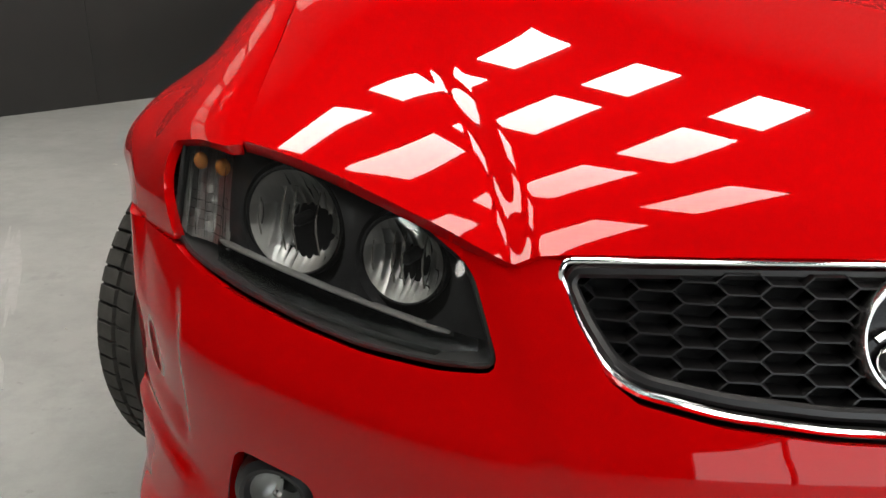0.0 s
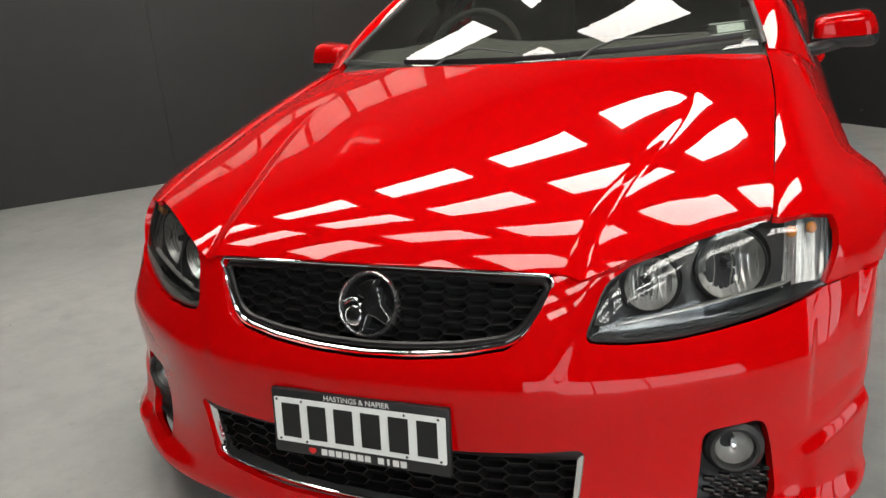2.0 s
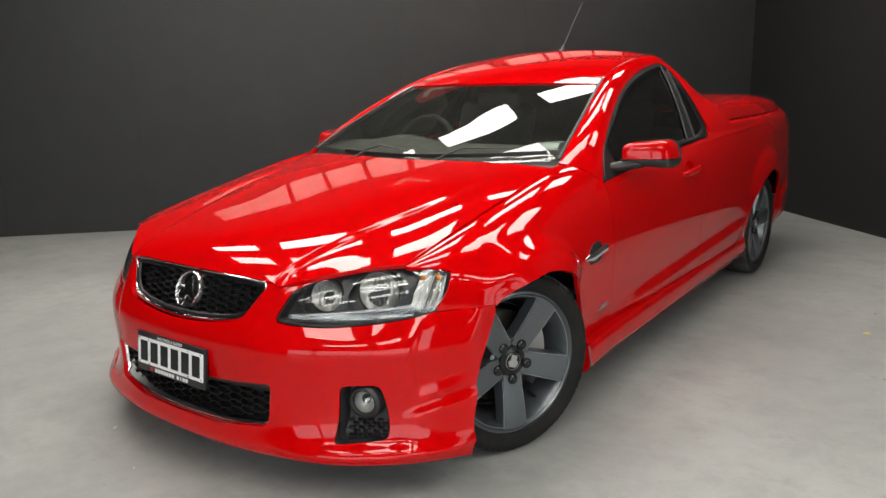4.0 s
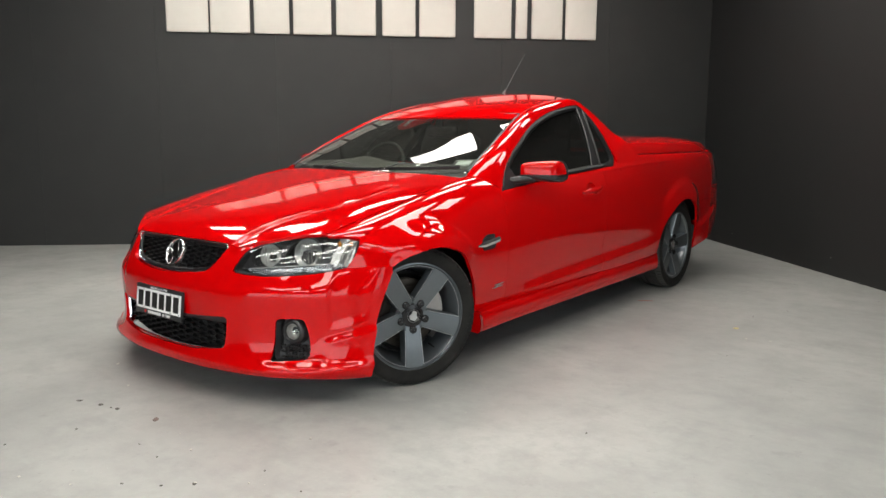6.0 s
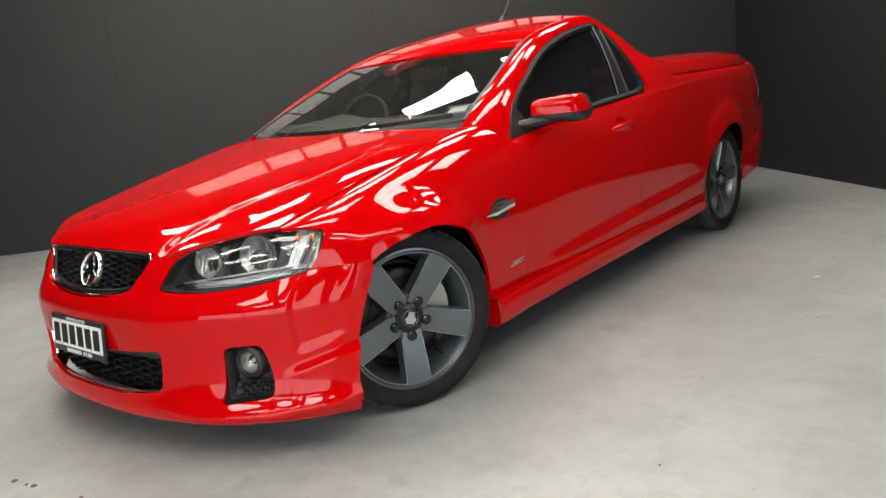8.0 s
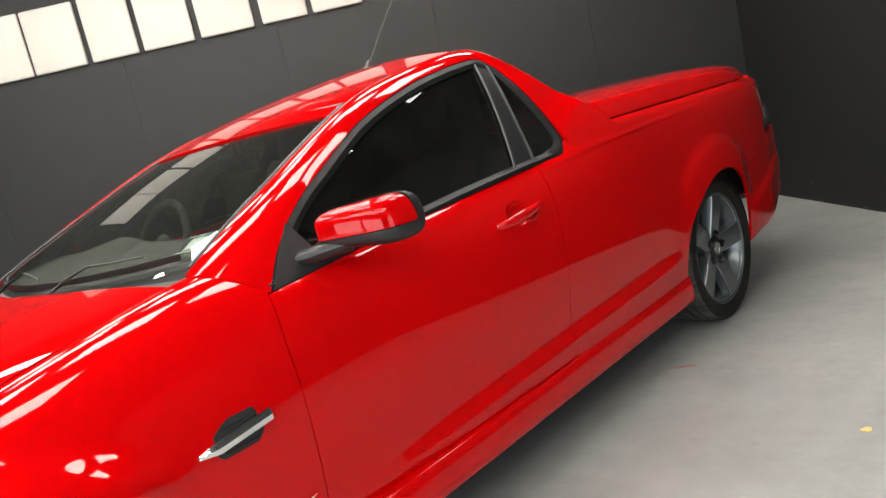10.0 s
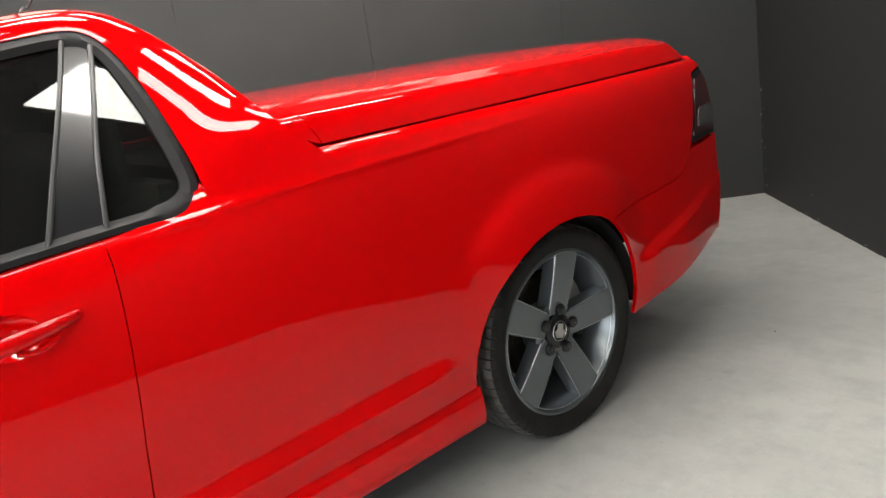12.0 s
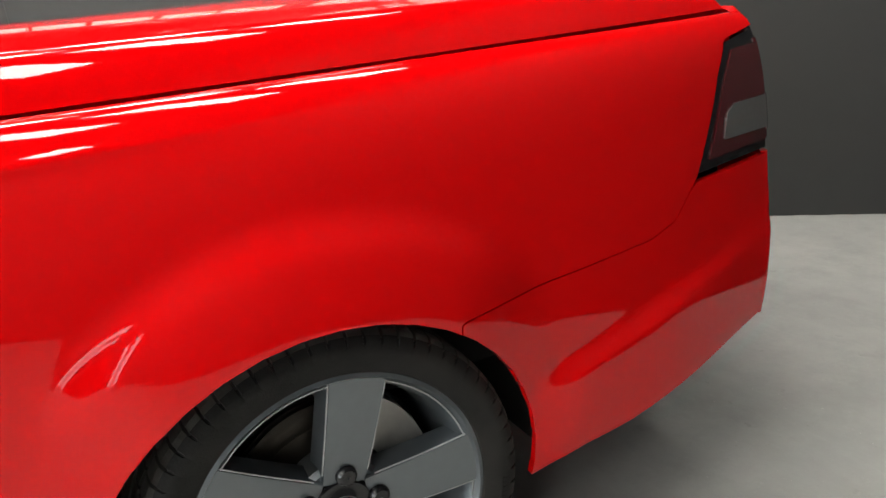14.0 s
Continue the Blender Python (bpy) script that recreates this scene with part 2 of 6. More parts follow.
def clip(V, F, d):
    """Keep the part of a mesh where d (one value per vertex) is positive, cutting the faces on the border."""
    V = [tuple(v) for v in V]
    out, cut, used = [], {}, {}
    nv, extra = [], len(V)

    def crossing(i, j):
        k = (i, j) if i < j else (j, i)
        if k not in cut:
            t = d[k[0]] / (d[k[0]] - d[k[1]])
            a, b = V[k[0]], V[k[1]]
            cut[k] = len(V)
            V.append(tuple(a[q] + t * (b[q] - a[q]) for q in range(3)))
        return cut[k]

    for f in F:
        s = [d[i] > 0 for i in f]
        if all(s):
            out.append(f)
        elif any(s):
            g = []
            for k in range(len(f)):
                i, j = f[k], f[(k + 1) % len(f)]
                if s[k]:
                    g.append(i)
                if s[k] != s[(k + 1) % len(f)]:
                    g.append(crossing(i, j))
            if len(g) > 2:
                out.append(tuple(g))
    keep = sorted({i for f in out for i in f})
    idx = {k: n for n, k in enumerate(keep)}
    return np.array([V[k] for k in keep]), [tuple(idx[i] for i in f) for f in out]


def poly_d(poly, a, b):
    """Signed distance of the points (a, b) to a closed polygon, positive inside."""
    a, b = np.asarray(a, float), np.asarray(b, float)
    best, inside = np.full(a.shape, 1e9), np.zeros(a.shape, bool)
    for (x0, y0), (x1, y1) in zip(poly, list(poly[1:]) + [poly[0]]):
        dx, dy = x1 - x0, y1 - y0
        t = np.clip(((a - x0) * dx + (b - y0) * dy) / (dx * dx + dy * dy + 1e-12), 0, 1)
        best = np.minimum(best, np.hypot(a - x0 - t * dx, b - y0 - t * dy))
        c = (y0 > b) != (y1 > b)
        with np.errstate(divide="ignore", invalid="ignore"):
            inside ^= c & (a < (x1 - x0) * (b - y0) / (y1 - y0 + 1e-15) + x0)
    return np.where(inside, best, -best)


def round_poly(poly, r=0.02, n=5):
    """The polygon with its corners rounded."""
    out, k = [], len(poly)
    for i in range(k):
        p, c, q = (np.array(poly[j % k], float) for j in (i - 1, i, i + 1))
        a, b = p - c, q - c
        la, lb = np.linalg.norm(a), np.linalg.norm(b)
        rr = min(r, la * 0.45, lb * 0.45)
        a, b = c + a / la * rr, c + b / lb * rr
        for t in np.linspace(0, 1, n):
            out.append(tuple((1 - t) ** 2 * a + 2 * t * (1 - t) * c + t * t * b))
    return out


def from_lists(name, V, F, material, parent=None, label="", flat=False):
    me = bpy.data.meshes.new(name)
    me.from_pydata([tuple(map(float, v)) for v in V], [], [tuple(map(int, f)) for f in F])
    me.update()
    if not flat:
        me.polygons.foreach_set("use_smooth", [True] * len(me.polygons))
    me.materials.append(material)
    ob = new(name, me)
    ob.parent = parent
    return tagged(ob, label)


def part(name, bm, material, parent=None, label="", flat=False):
    """Links a bmesh as one mesh object under a thing or a part."""
    bmesh.ops.recalc_face_normals(bm, faces=bm.faces)
    me = bpy.data.meshes.new(name)
    bm.to_mesh(me)
    bm.free()
    if not flat:
        me.polygons.foreach_set("use_smooth", [True] * len(me.polygons))
        me.set_sharp_from_angle(angle=radians(35))
    me.materials.append(material)
    ob = new(name, me)
    ob.parent = parent
    return tagged(ob, label)


def sheet(name, V, F, material, parent=None, label="", thick=0.012, mirror=False, centre=(0, 1.6, 0.5)):
    """A panel: an open sheet whose border is folded inward, so that gaps show an edge of some depth."""
    V = np.array(V, float)
    if mirror:
        V = V * [-1, 1, 1]
        F = [tuple(reversed(f)) for f in F]
    bm = bmesh.new()
    vs = [bm.verts.new(v) for v in V]
    for f in F:
        try:
            bm.faces.new([vs[i] for i in f])
        except ValueError:
            pass
    bmesh.ops.remove_doubles(bm, verts=bm.verts, dist=1e-5)
    bm.normal_update()
    c = Vector(centre)
    if sum(f.normal.dot(f.calc_center_median() - c) * f.calc_area() for f in bm.faces) < 0:
        bmesh.ops.reverse_faces(bm, faces=bm.faces)
        bm.normal_update()
    if thick:
        edges = [e for e in bm.edges if e.is_boundary]
        nrm = {v: v.normal.copy() for e in edges for v in e.verts}
        r = bmesh.ops.extrude_edge_only(bm, edges=edges)
        made = [g for g in r["geom"] if isinstance(g, bmesh.types.BMVert)]
        old = list(nrm)
        by = {tuple(round(q, 6) for q in v.co): n for v, n in nrm.items()}
        for v in made:
            v.co -= by.get(tuple(round(q, 6) for q in v.co), Vector((0, 0, 0))) * thick
        for e in edges:
            if e.is_valid:
                e.smooth = False
    me = bpy.data.meshes.new(name)
    bm.to_mesh(me)
    bm.free()
    me.polygons.foreach_set("use_smooth", [True] * len(me.polygons))
    me.materials.append(material)
    ob = new(name, me)
    ob.parent = parent
    return tagged(ob, label)


def box(bm, c, s, bevel=0.0, m=None, seg=2):
    r = bmesh.ops.create_cube(bm, size=1.0)
    vs = r["verts"]
    for v in vs:
        v.co = Vector((c[0] + v.co.x * s[0], c[1] + v.co.y * s[1], c[2] + v.co.z * s[2]))
    if bevel:
        es = list({e for v in vs for e in v.link_edges})
        b = bmesh.ops.bevel(bm, geom=es, offset=bevel, segments=seg, affect="EDGES", profile=0.5)
        vs = list({v for f in b["faces"] for v in f.verts} | {v for v in vs if v.is_valid})
    if m is not None:
        bmesh.ops.transform(bm, matrix=m, verts=[v for v in vs if v.is_valid])
    return vs


def lathe(bm, prof, seg=48, m=None, close=False):
    """Turns a profile of (radius, x) about the x axis."""
    rings = []
    for r, x in prof:
        rings.append([bm.verts.new((x, r * math.cos(2 * math.pi * k / seg), r * math.sin(2 * math.pi * k / seg))) for k in range(seg)])
    pairs = list(zip(rings, rings[1:])) + ([(rings[-1], rings[0])] if close else [])
    for a, b in pairs:
        for k in range(seg):
            bm.faces.new((a[k], a[(k + 1) % seg], b[(k + 1) % seg], b[k]))
    vs = [v for r in rings for v in r]
    if m is not None:
        bmesh.ops.transform(bm, matrix=m, verts=vs)
    return rings


def disc(bm, r, x, seg=32, m=None):
    vs = [bm.verts.new((x, r * math.cos(2 * math.pi * k / seg), r * math.sin(2 * math.pi * k / seg))) for k in range(seg)]
    bm.faces.new(vs)
    if m is not None:
        bmesh.ops.transform(bm, matrix=m, verts=vs)


def tube(bm, pts, r, seg=8, closed=False, flat=None, up=(0, 0, 1)):
    """A rod along points; r is a radius or one per point; flat = (a, b) scales it across."""
    pts = [Vector(p) for p in pts]
    n = len(pts)
    rs = r if isinstance(r, (list, tuple)) else [r] * n
    rings, up = [], Vector(up)
    for i, p in enumerate(pts):
        a = pts[(i - 1) % n] if closed or i else p
        b = pts[(i + 1) % n] if closed or i < n - 1 else p
        d = (b - a).normalized()
        u = up if abs(d.dot(up)) < 0.95 else Vector((0, 1, 0))
        s = d.cross(u).normalized()
        u = s.cross(d).normalized()
        fa, fb = flat or (1, 1)
        rings.append([bm.verts.new(p + s * math.cos(2 * math.pi * k / seg) * rs[i] * fa + u * math.sin(2 * math.pi * k / seg) * rs[i] * fb) for k in range(seg)])
    for i in range(n if closed else n - 1):
        a, b = rings[i], rings[(i + 1) % n]
        for k in range(seg):
            bm.faces.new((a[k], a[(k + 1) % seg], b[(k + 1) % seg], b[k]))
    if not closed:
        bm.faces.new(rings[0])
        bm.faces.new(rings[-1])
    return rings


def prism(bm, poly, depth, m=None, bevel=0.0):
    """A plate: a polygon in the local xy plane, raised by depth along z."""
    vs = [bm.verts.new((x, y, 0)) for x, y in poly]
    f = bm.faces.new(vs)
    r = bmesh.ops.extrude_face_region(bm, geom=[f])
    top = [g for g in r["geom"] if isinstance(g, bmesh.types.BMVert)]
    for v in top:
        v.co.z += depth
    allv = vs + top
    if bevel:
        es = [e for e in bm.edges if all(v in top for v in e.verts)]
        b = bmesh.ops.bevel(bm, geom=es, offset=bevel, segments=2, affect="EDGES", profile=0.5)
        allv = list({v for v in allv if v.is_valid} | {v for g in b["faces"] for v in g.verts})
    if m is not None:
        bmesh.ops.transform(bm, matrix=m, verts=allv)


def rig(name, loc=(0, 0, 0), label="", category="", group=""):
    e = new(name)
    e.location = loc
    return tagged(e, label, category, group)


# ---- the room ----
WALL_TURN = 135.909                     # the sign wall's normal, degrees from x
NX, NY = math.cos(radians(WALL_TURN)), math.sin(radians(WALL_TURN))
WALL_FAR, SIDE_FAR = 4.195, 4.31        # distance of the sign wall and of the side wall from the origin
ROOM = Matrix(((NY, NX, 0, 0), (-NX, NY, 0, 0), (0, 0, 1, 0), (0, 0, 0, 1)))   # room axes: along the sign wall, into it, up
BACK, WEST, HIGH = -6.8, -7.5, 3.33


def room_box(name, x0, x1, y0, y1, z0, z1, material, label, kind="structure", category="wall"):
    bm = bmesh.new()
    box(bm, ((x0 + x1) / 2, (y0 + y1) / 2, (z0 + z1) / 2), (x1 - x0, y1 - y0, z1 - z0), m=ROOM)
    return tagged(part(name, bm, material, flat=True), label, category, kind=kind)


room_box("floor", WEST, SIDE_FAR, BACK, WALL_FAR, -0.2, 0.0, FLOOR, "light grey painted concrete floor with faint scuffs", category="floor")
# the sign wall is faced with sheets 1.19 m wide, a fine joint between them
wall_a = room_box("wall_north", WEST, SIDE_FAR + 0.2, WALL_FAR + 0.012, WALL_FAR + 0.2, -0.2, HIGH, WALL, "dark grey painted wall of flush sheets")
SIDE_A, SIDE_B, SIDE_H = -5.6, -3.0, 2.7     # an added opening further along the side wall, unseen, lights the car's side
east = rig("wall_east", (0, 0, 0), "charcoal painted side wall, chipped at its foot", "wall")
tagged(east, kind="structure")
for y0, y1, z0, z1 in ((SIDE_B, WALL_FAR + 0.012, -0.2, HIGH), (BACK, SIDE_A, -0.2, HIGH), (SIDE_A, SIDE_B, SIDE_H, HIGH), (SIDE_A, SIDE_B, -0.2, 0.0)):
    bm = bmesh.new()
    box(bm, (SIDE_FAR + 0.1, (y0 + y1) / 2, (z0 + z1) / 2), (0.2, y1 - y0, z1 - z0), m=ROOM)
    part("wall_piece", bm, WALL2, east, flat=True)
for y in (SIDE_A, SIDE_A + 0.87, SIDE_A + 1.73, SIDE_B):
    bm = bmesh.new()
    box(bm, (SIDE_FAR + 0.1, y, SIDE_H / 2), (0.10, 0.07, SIDE_H), 0.004, m=ROOM)
    part("side_mullion", bm, TRIM, east, "dark mullion of the added side opening")
bm = bmesh.new()
box(bm, (SIDE_FAR + 1.2, (SIDE_A + SIDE_B) / 2, 1.9), (0.1, 7.0, 4.6), m=ROOM)
tagged(part("backdrop", bm, SIDE_FILL, flat=True), "plain bright surface added outside the unseen side opening", "backdrop", kind="structure")
# the wall behind the camera, with an added unseen daylit opening that lights the nose
FILL_A, FILL_B, FILL_H = -5.6, 2.2, 2.6
south = rig("wall_south", (0, 0, 0), "dark painted wall with a wide added daylit opening", "wall")
tagged(south, kind="structure")
for x0, x1, z0, z1 in ((WEST, FILL_A, -0.2, HIGH), (FILL_B, SIDE_FAR + 0.2, -0.2, HIGH), (FILL_A, FILL_B, FILL_H, HIGH), (FILL_A, FILL_B, -0.2, 0.0)):
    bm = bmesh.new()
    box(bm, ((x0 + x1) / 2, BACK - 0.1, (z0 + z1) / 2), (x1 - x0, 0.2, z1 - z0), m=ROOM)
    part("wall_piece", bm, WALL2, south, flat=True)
for x in np.linspace(FILL_A, FILL_B, 5):
    bm = bmesh.new()
    box(bm, (x, BACK - 0.1, FILL_H / 2), (0.07, 0.10, FILL_H), 0.004, m=ROOM)
    part("front_mullion", bm, TRIM, south, "dark mullion of the added front opening")
bm = bmesh.new()
box(bm, ((FILL_A + FILL_B) / 2, BACK - 1.4, 2.0), (12.0, 0.1, 4.8), m=ROOM)
tagged(part("backdrop", bm, FRONT_FILL, flat=True), "plain bright surface added outside the unseen front opening", "backdrop", kind="structure")
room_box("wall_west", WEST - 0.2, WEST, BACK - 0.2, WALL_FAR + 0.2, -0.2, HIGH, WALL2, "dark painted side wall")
room_box("ceiling", WEST - 0.2, SIDE_FAR + 0.2, BACK - 0.2, WALL_FAR + 0.2, HIGH, HIGH + 0.2, CEILING, "dark ceiling with bright light panels", category="ceiling")
seam0 = -0.402 - 1.185 * 7
for k in range(12):
    a, b = seam0 + 1.185 * k, seam0 + 1.185 * (k + 1)
    a, b = max(a, WEST), min(b, SIDE_FAR)
    if b - a < 0.05:
        continue
    bm = bmesh.new()
    box(bm, ((a + b) / 2, WALL_FAR + 0.006, HIGH / 2), (b - a - 0.0014, 0.012, HIGH), 0.0004, m=ROOM, seg=1)
    part("panel", bm, WALL, wall_a, flat=True)

# raised bars for the sign's letters
SIGN = rig("wall_sign", (0, 0, 0), "cream white raised sign bars on the dark wall", "sign")
for a, b in ((-1.476, -1.06), (-1.045, -0.65), (-0.611, -0.257), (-0.218, 0.169), (0.218, 0.628), (0.691, 1.039),
             (1.078, 1.462), (1.658, 2.059), (2.105, 2.231), (2.278, 2.615), (2.649, 2.991)):
    bm = bmesh.new()
    box(bm, ((a + b) / 2, WALL_FAR - 0.021, 2.392), (b - a, 0.034, 0.468), 0.014, m=ROOM, seg=3)
    part("bar", bm, LETTER, SIGN)


# ---- the car: shapes of its body ----
CAR = rig("utility_car", (0, 0, 0), "glossy red two-door utility car with grey alloy wheels", "car")
SY = [-0.45, -0.37, -0.30, -0.2, 0.0, 0.3, 0.6, 0.85, 1.2, 1.84, 2.3, 2.7, 3.05, 3.4, 3.8, 4.1]
side_xt = nat(SY, [0.700, 0.707, 0.709, 0.712, 0.717, 0.716, 0.700, 0.692, 0.695, 0.730, 0.846, 0.846, 0.838, 0.818, 0.778, 0.715])
side_zt = nat(SY, [0.715, 0.735, 0.752, 0.776, 0.821, 0.887, 0.941, 0.962, 0.985, 1.006, 1.0225, 1.024, 1.024, 1.024, 1.022, 1.020])
side_xm = nat(SY, [0.740, 0.808, 0.864, 0.918, 0.936, 0.930, 0.917, 0.915, 0.917, 0.920, 0.924, 0.928, 0.932, 0.912, 0.868, 0.812])
side_xb = nat(SY, [0.740, 0.800, 0.850, 0.895, 0.915, 0.910, 0.893, 0.890, 0.893, 0.893, 0.893, 0.897, 0.905, 0.880, 0.850, 0.770])
side_zw = pch([-0.45, 0.0, 0.6, 4.1], [0.54, 0.56, 0.58, 0.58])
FRONT_HUB, REAR_HUB = (0.030, 0.315), (3.021, 0.325)


def flare(r, outer, inner, lift, crease=0.45):
    """How far a wheel flare stands out: it starts with a crease and levels off towards the lip."""
    t = np.clip((outer - r) / (outer - inner), 0, 1)
    return lift * (1.6 * t - 0.6 * t * t) * smooth(0, crease, t)


def side_x(y, z):
    """Half width of the body at a place along it and a height."""
    xt, zt, xm, xb, zw = side_xt(y), side_zt(y), side_xm(y), side_xb(y), side_zw(y)
    q = np.clip((z - zw) / (zt - zw), 0, 1)
    n = 3.0 - 1.1 * smooth(-0.34, -0.12, y) + 1.1 * smooth(0.35, 1.1, y) + 0.6 * smooth(1.9, 2.5, y)
    up = xt + (xm - xt) * np.sqrt(np.maximum(1 - q ** n, 0))
    lo = xm - (xm - xb) * np.clip((zw - z) / (zw - 0.27), 0, 1.2) ** 2
    x = np.where(z > zw, up, lo)
    # rear wheel flare and a smaller front one
    r = np.hypot(y - REAR_HUB[0], z - REAR_HUB[1])
    wide = 0.425 + 0.115 * smooth(0.36, 0.74, z)
    x = x + flare(r, wide, 0.372, 0.034) * smooth(0.32, 0.70, z) * (1 - 0.7 * smooth(3.22, 3.42, y) * smooth(0.75, 0.60, z)) * (1 - 0.85 * smooth(2.80, 2.62, y) * smooth(0.74, 0.58, z))
    r = np.hypot(y - FRONT_HUB[0], z - FRONT_HUB[1])
    wide = 0.400 + 0.082 * smooth(0.36, 0.62, z)
    x = x + flare(r, wide, 0.340, 0.060, 0.6) * smooth(-0.33, -0.06, y) * (1 - 0.75 * smooth(0.0, -0.20, y) * smooth(0.70, 0.60, z)) * (1 - 0.9 * smooth(0.14, 0.38, y) * smooth(0.70, 0.54, z))
    # a soft ridge along the shoulder, below the window and the sail
    zs = np.interp(y, [1.8, 2.04, 2.16, 2.42, 2.68, 3.0, 3.3], [0.927, 0.945, 0.957, 0.965, 0.971, 0.979, 0.985])
    x = x + 0.0040 * smooth(1.75, 2.0, y) * (1 - smooth(2.60, 3.2, y)) * np.exp(-((z - zs) / 0.009) ** 2)
    # the door's upper edge rolls in below the window
    zb = np.interp(y, [0.6, 0.73, 1.2, 1.72, 2.03], [0.852, 0.864, 0.905, 0.942, 0.955])
    x = x - 0.0055 * smooth(0.70, 0.80, y) * (1 - smooth(1.80, 2.0, y)) * np.clip((z - zb + 0.016) / 0.016, 0, 1.3) ** 2
    # ledge low on the door, and one on the rear bumper
    zr = 0.352 + (0.438 - 0.352) * (y - 0.78) / 1.77
    on = smooth(0.62, 1.25, y) * (1 - smooth(2.42, 2.66, y))
    x = x - on * 0.016 * smooth(0.62, 0.40, z) + on * 0.025 * np.clip((zr - z) / 0.042, 0, 1)
    zr = 0.478 + 0.12 * (y - 3.45) / 0.55
    on = smooth(3.36, 3.49, y)
    x = x + on * (0.020 - 0.014 * smooth(3.65, 4.0, y)) * smooth(zr + 0.006, zr - 0.045, z) * (0.3 + 0.7 * smooth(0.25, 0.36, z + 0.5 * np.clip(y - 3.5, 0, 1)))
    return x


def side_grid(y0, y1, nu, nv, z_low=0.262):
    """The side as rows of points from the top down."""
    ys = np.linspace(y0, y1, nu)
    V = []
    for y in ys:
        zt, zw = float(side_zt(y)), float(side_zw(y))
        th = np.linspace(0.0, 1.0, nv)
        top = zw + (zt - zw) * np.cos(th * math.pi / 2) ** 0.80
        n2 = nv // 2
        z = np.concatenate([top, np.linspace(zw, z_low, n2)[1:]])
        x = side_x(np.full(len(z), y), z)
        V += [(a, y, b) for a, b in zip(x, z)]
    n = nv + nv // 2 - 1
    return np.array(V), grid_faces(nu, n)


def arch(c, a, b, n=28, up=0.0):
    """The outline of a wheel opening, from the front foot over the top to the rear foot."""
    return [(c[0] - a * math.cos(t), c[1] + b * math.sin(t)) for t in np.linspace(-0.55, math.pi + 0.55, n)]


FRONT_ARCH = arch((0.018, 0.312), 0.383, 0.345)
REAR_ARCH = arch((3.010, 0.318), 0.374, 0.366)
GAP = 0.0013


def cut_side(V, F, poly, holes=(), gap=GAP):
    V, F = clip(V, F, poly_d(poly, V[:, 1], V[:, 2]) - gap)
    for h in holes:
        V, F = clip(V, F, -poly_d(h, V[:, 1], V[:, 2]))
    return V, F


def both(name, V, F, material, label="", thick=0.014, second=""):
    a = sheet(name, V, F, material, CAR, label, thick)
    b = sheet(name, V, F, material, CAR, second or label, thick, mirror=True)
    return a, b


# front fender, from the bonnet's edge to the door
V, F = side_grid(-0.45, 0.80, 150, 70)
V, F = clip(V, F, V[:, 0] - np.where(V[:, 1] > 0.56, 0.690, -1))
fender = [(-0.392, 0.90), (-0.391, 0.727), (-0.340, 0.723), (-0.303, 0.712), (-0.338, 0.652), (-0.375, 0.5945), (-0.205, 0.5945), (-0.205, 0.25), (0.690, 0.25), (0.692, 0.75), (0.712, 0.862), (0.745, 0.90), (0.745, 1.2), (-0.392, 1.2)]
fV, fF = cut_side(V, F, fender, [FRONT_ARCH])
both("front_fender", fV, fF, PAINT)
# door skin below the window line
belt = nat([0.6, 0.73, 1.2, 1.72, 2.03, 2.2], [0.852, 0.864, 0.905, 0.942, 0.955, 0.958])
V, F = side_grid(0.60, 2.0, 170, 80)
V, F = clip(V, F, belt(V[:, 1]) - V[:, 2])
door = [(0.690, 0.284), (1.773, 0.300), (1.788, 0.55), (1.827, 0.90), (1.832, 1.0), (0.720, 1.0), (0.712, 0.862), (0.692, 0.75)]
dV, dF = cut_side(V, F, door)
dV, dF = clip(dV, dF, ((dV[:, 1] - 1.625) / 0.054) ** 2 + ((dV[:, 2] - 0.829) / 0.038) ** 2 - 1)
both("door", dV, dF, PAINT, "smooth red door skin")
# rear quarter panel with the wheel flare
V, F = side_grid(1.70, 4.12, 260, 80)
V, F = clip(V, F, np.where(V[:, 1] < 2.046, belt(V[:, 1]) + 0.065 * np.clip((V[:, 1] - 1.945) / 0.10, 0, 1) ** 3, np.where(V[:, 1] < 2.30, 0.951 + 0.07 * (V[:, 1] - 2.03), 1.06)) - V[:, 2])
quarter = [(1.832, 1.25), (1.827, 0.90), (1.788, 0.55), (1.773, 0.292), (2.66, 0.308), (2.66, 0.25), (3.20, 0.25), (3.232, 0.632), (3.50, 0.640), (3.67, 0.648),
           (3.735, 0.668), (3.780, 0.715), (3.800, 0.735), (3.885, 0.915), (3.93, 0.975), (4.03, 0.990), (4.03, 1.25)]
qV, qF = cut_side(V, F, quarter, [REAR_ARCH])
both("quarter_panel", qV, qF, PAINT)
# rear bumper cover: the side below the lamp, then round the corner
bumper = [(3.20, 0.2), (3.232, 0.632), (3.50, 0.640), (3.67, 0.648), (3.735, 0.668), (3.780, 0.715), (3.798, 0.728), (4.2, 0.745), (4.2, 0.2)]
V, F = side_grid(3.1, 4.03, 120, 80, 0.245)
bV, bF = cut_side(V, F, bumper, [REAR_ARCH])
bV, bF = clip(bV, bF, bV[:, 2] - (0.258 + 0.185 * np.clip(bV[:, 1] - 3.38, 0, 0.65)))
both("rear_bumper_side", bV, bF, PAINT)
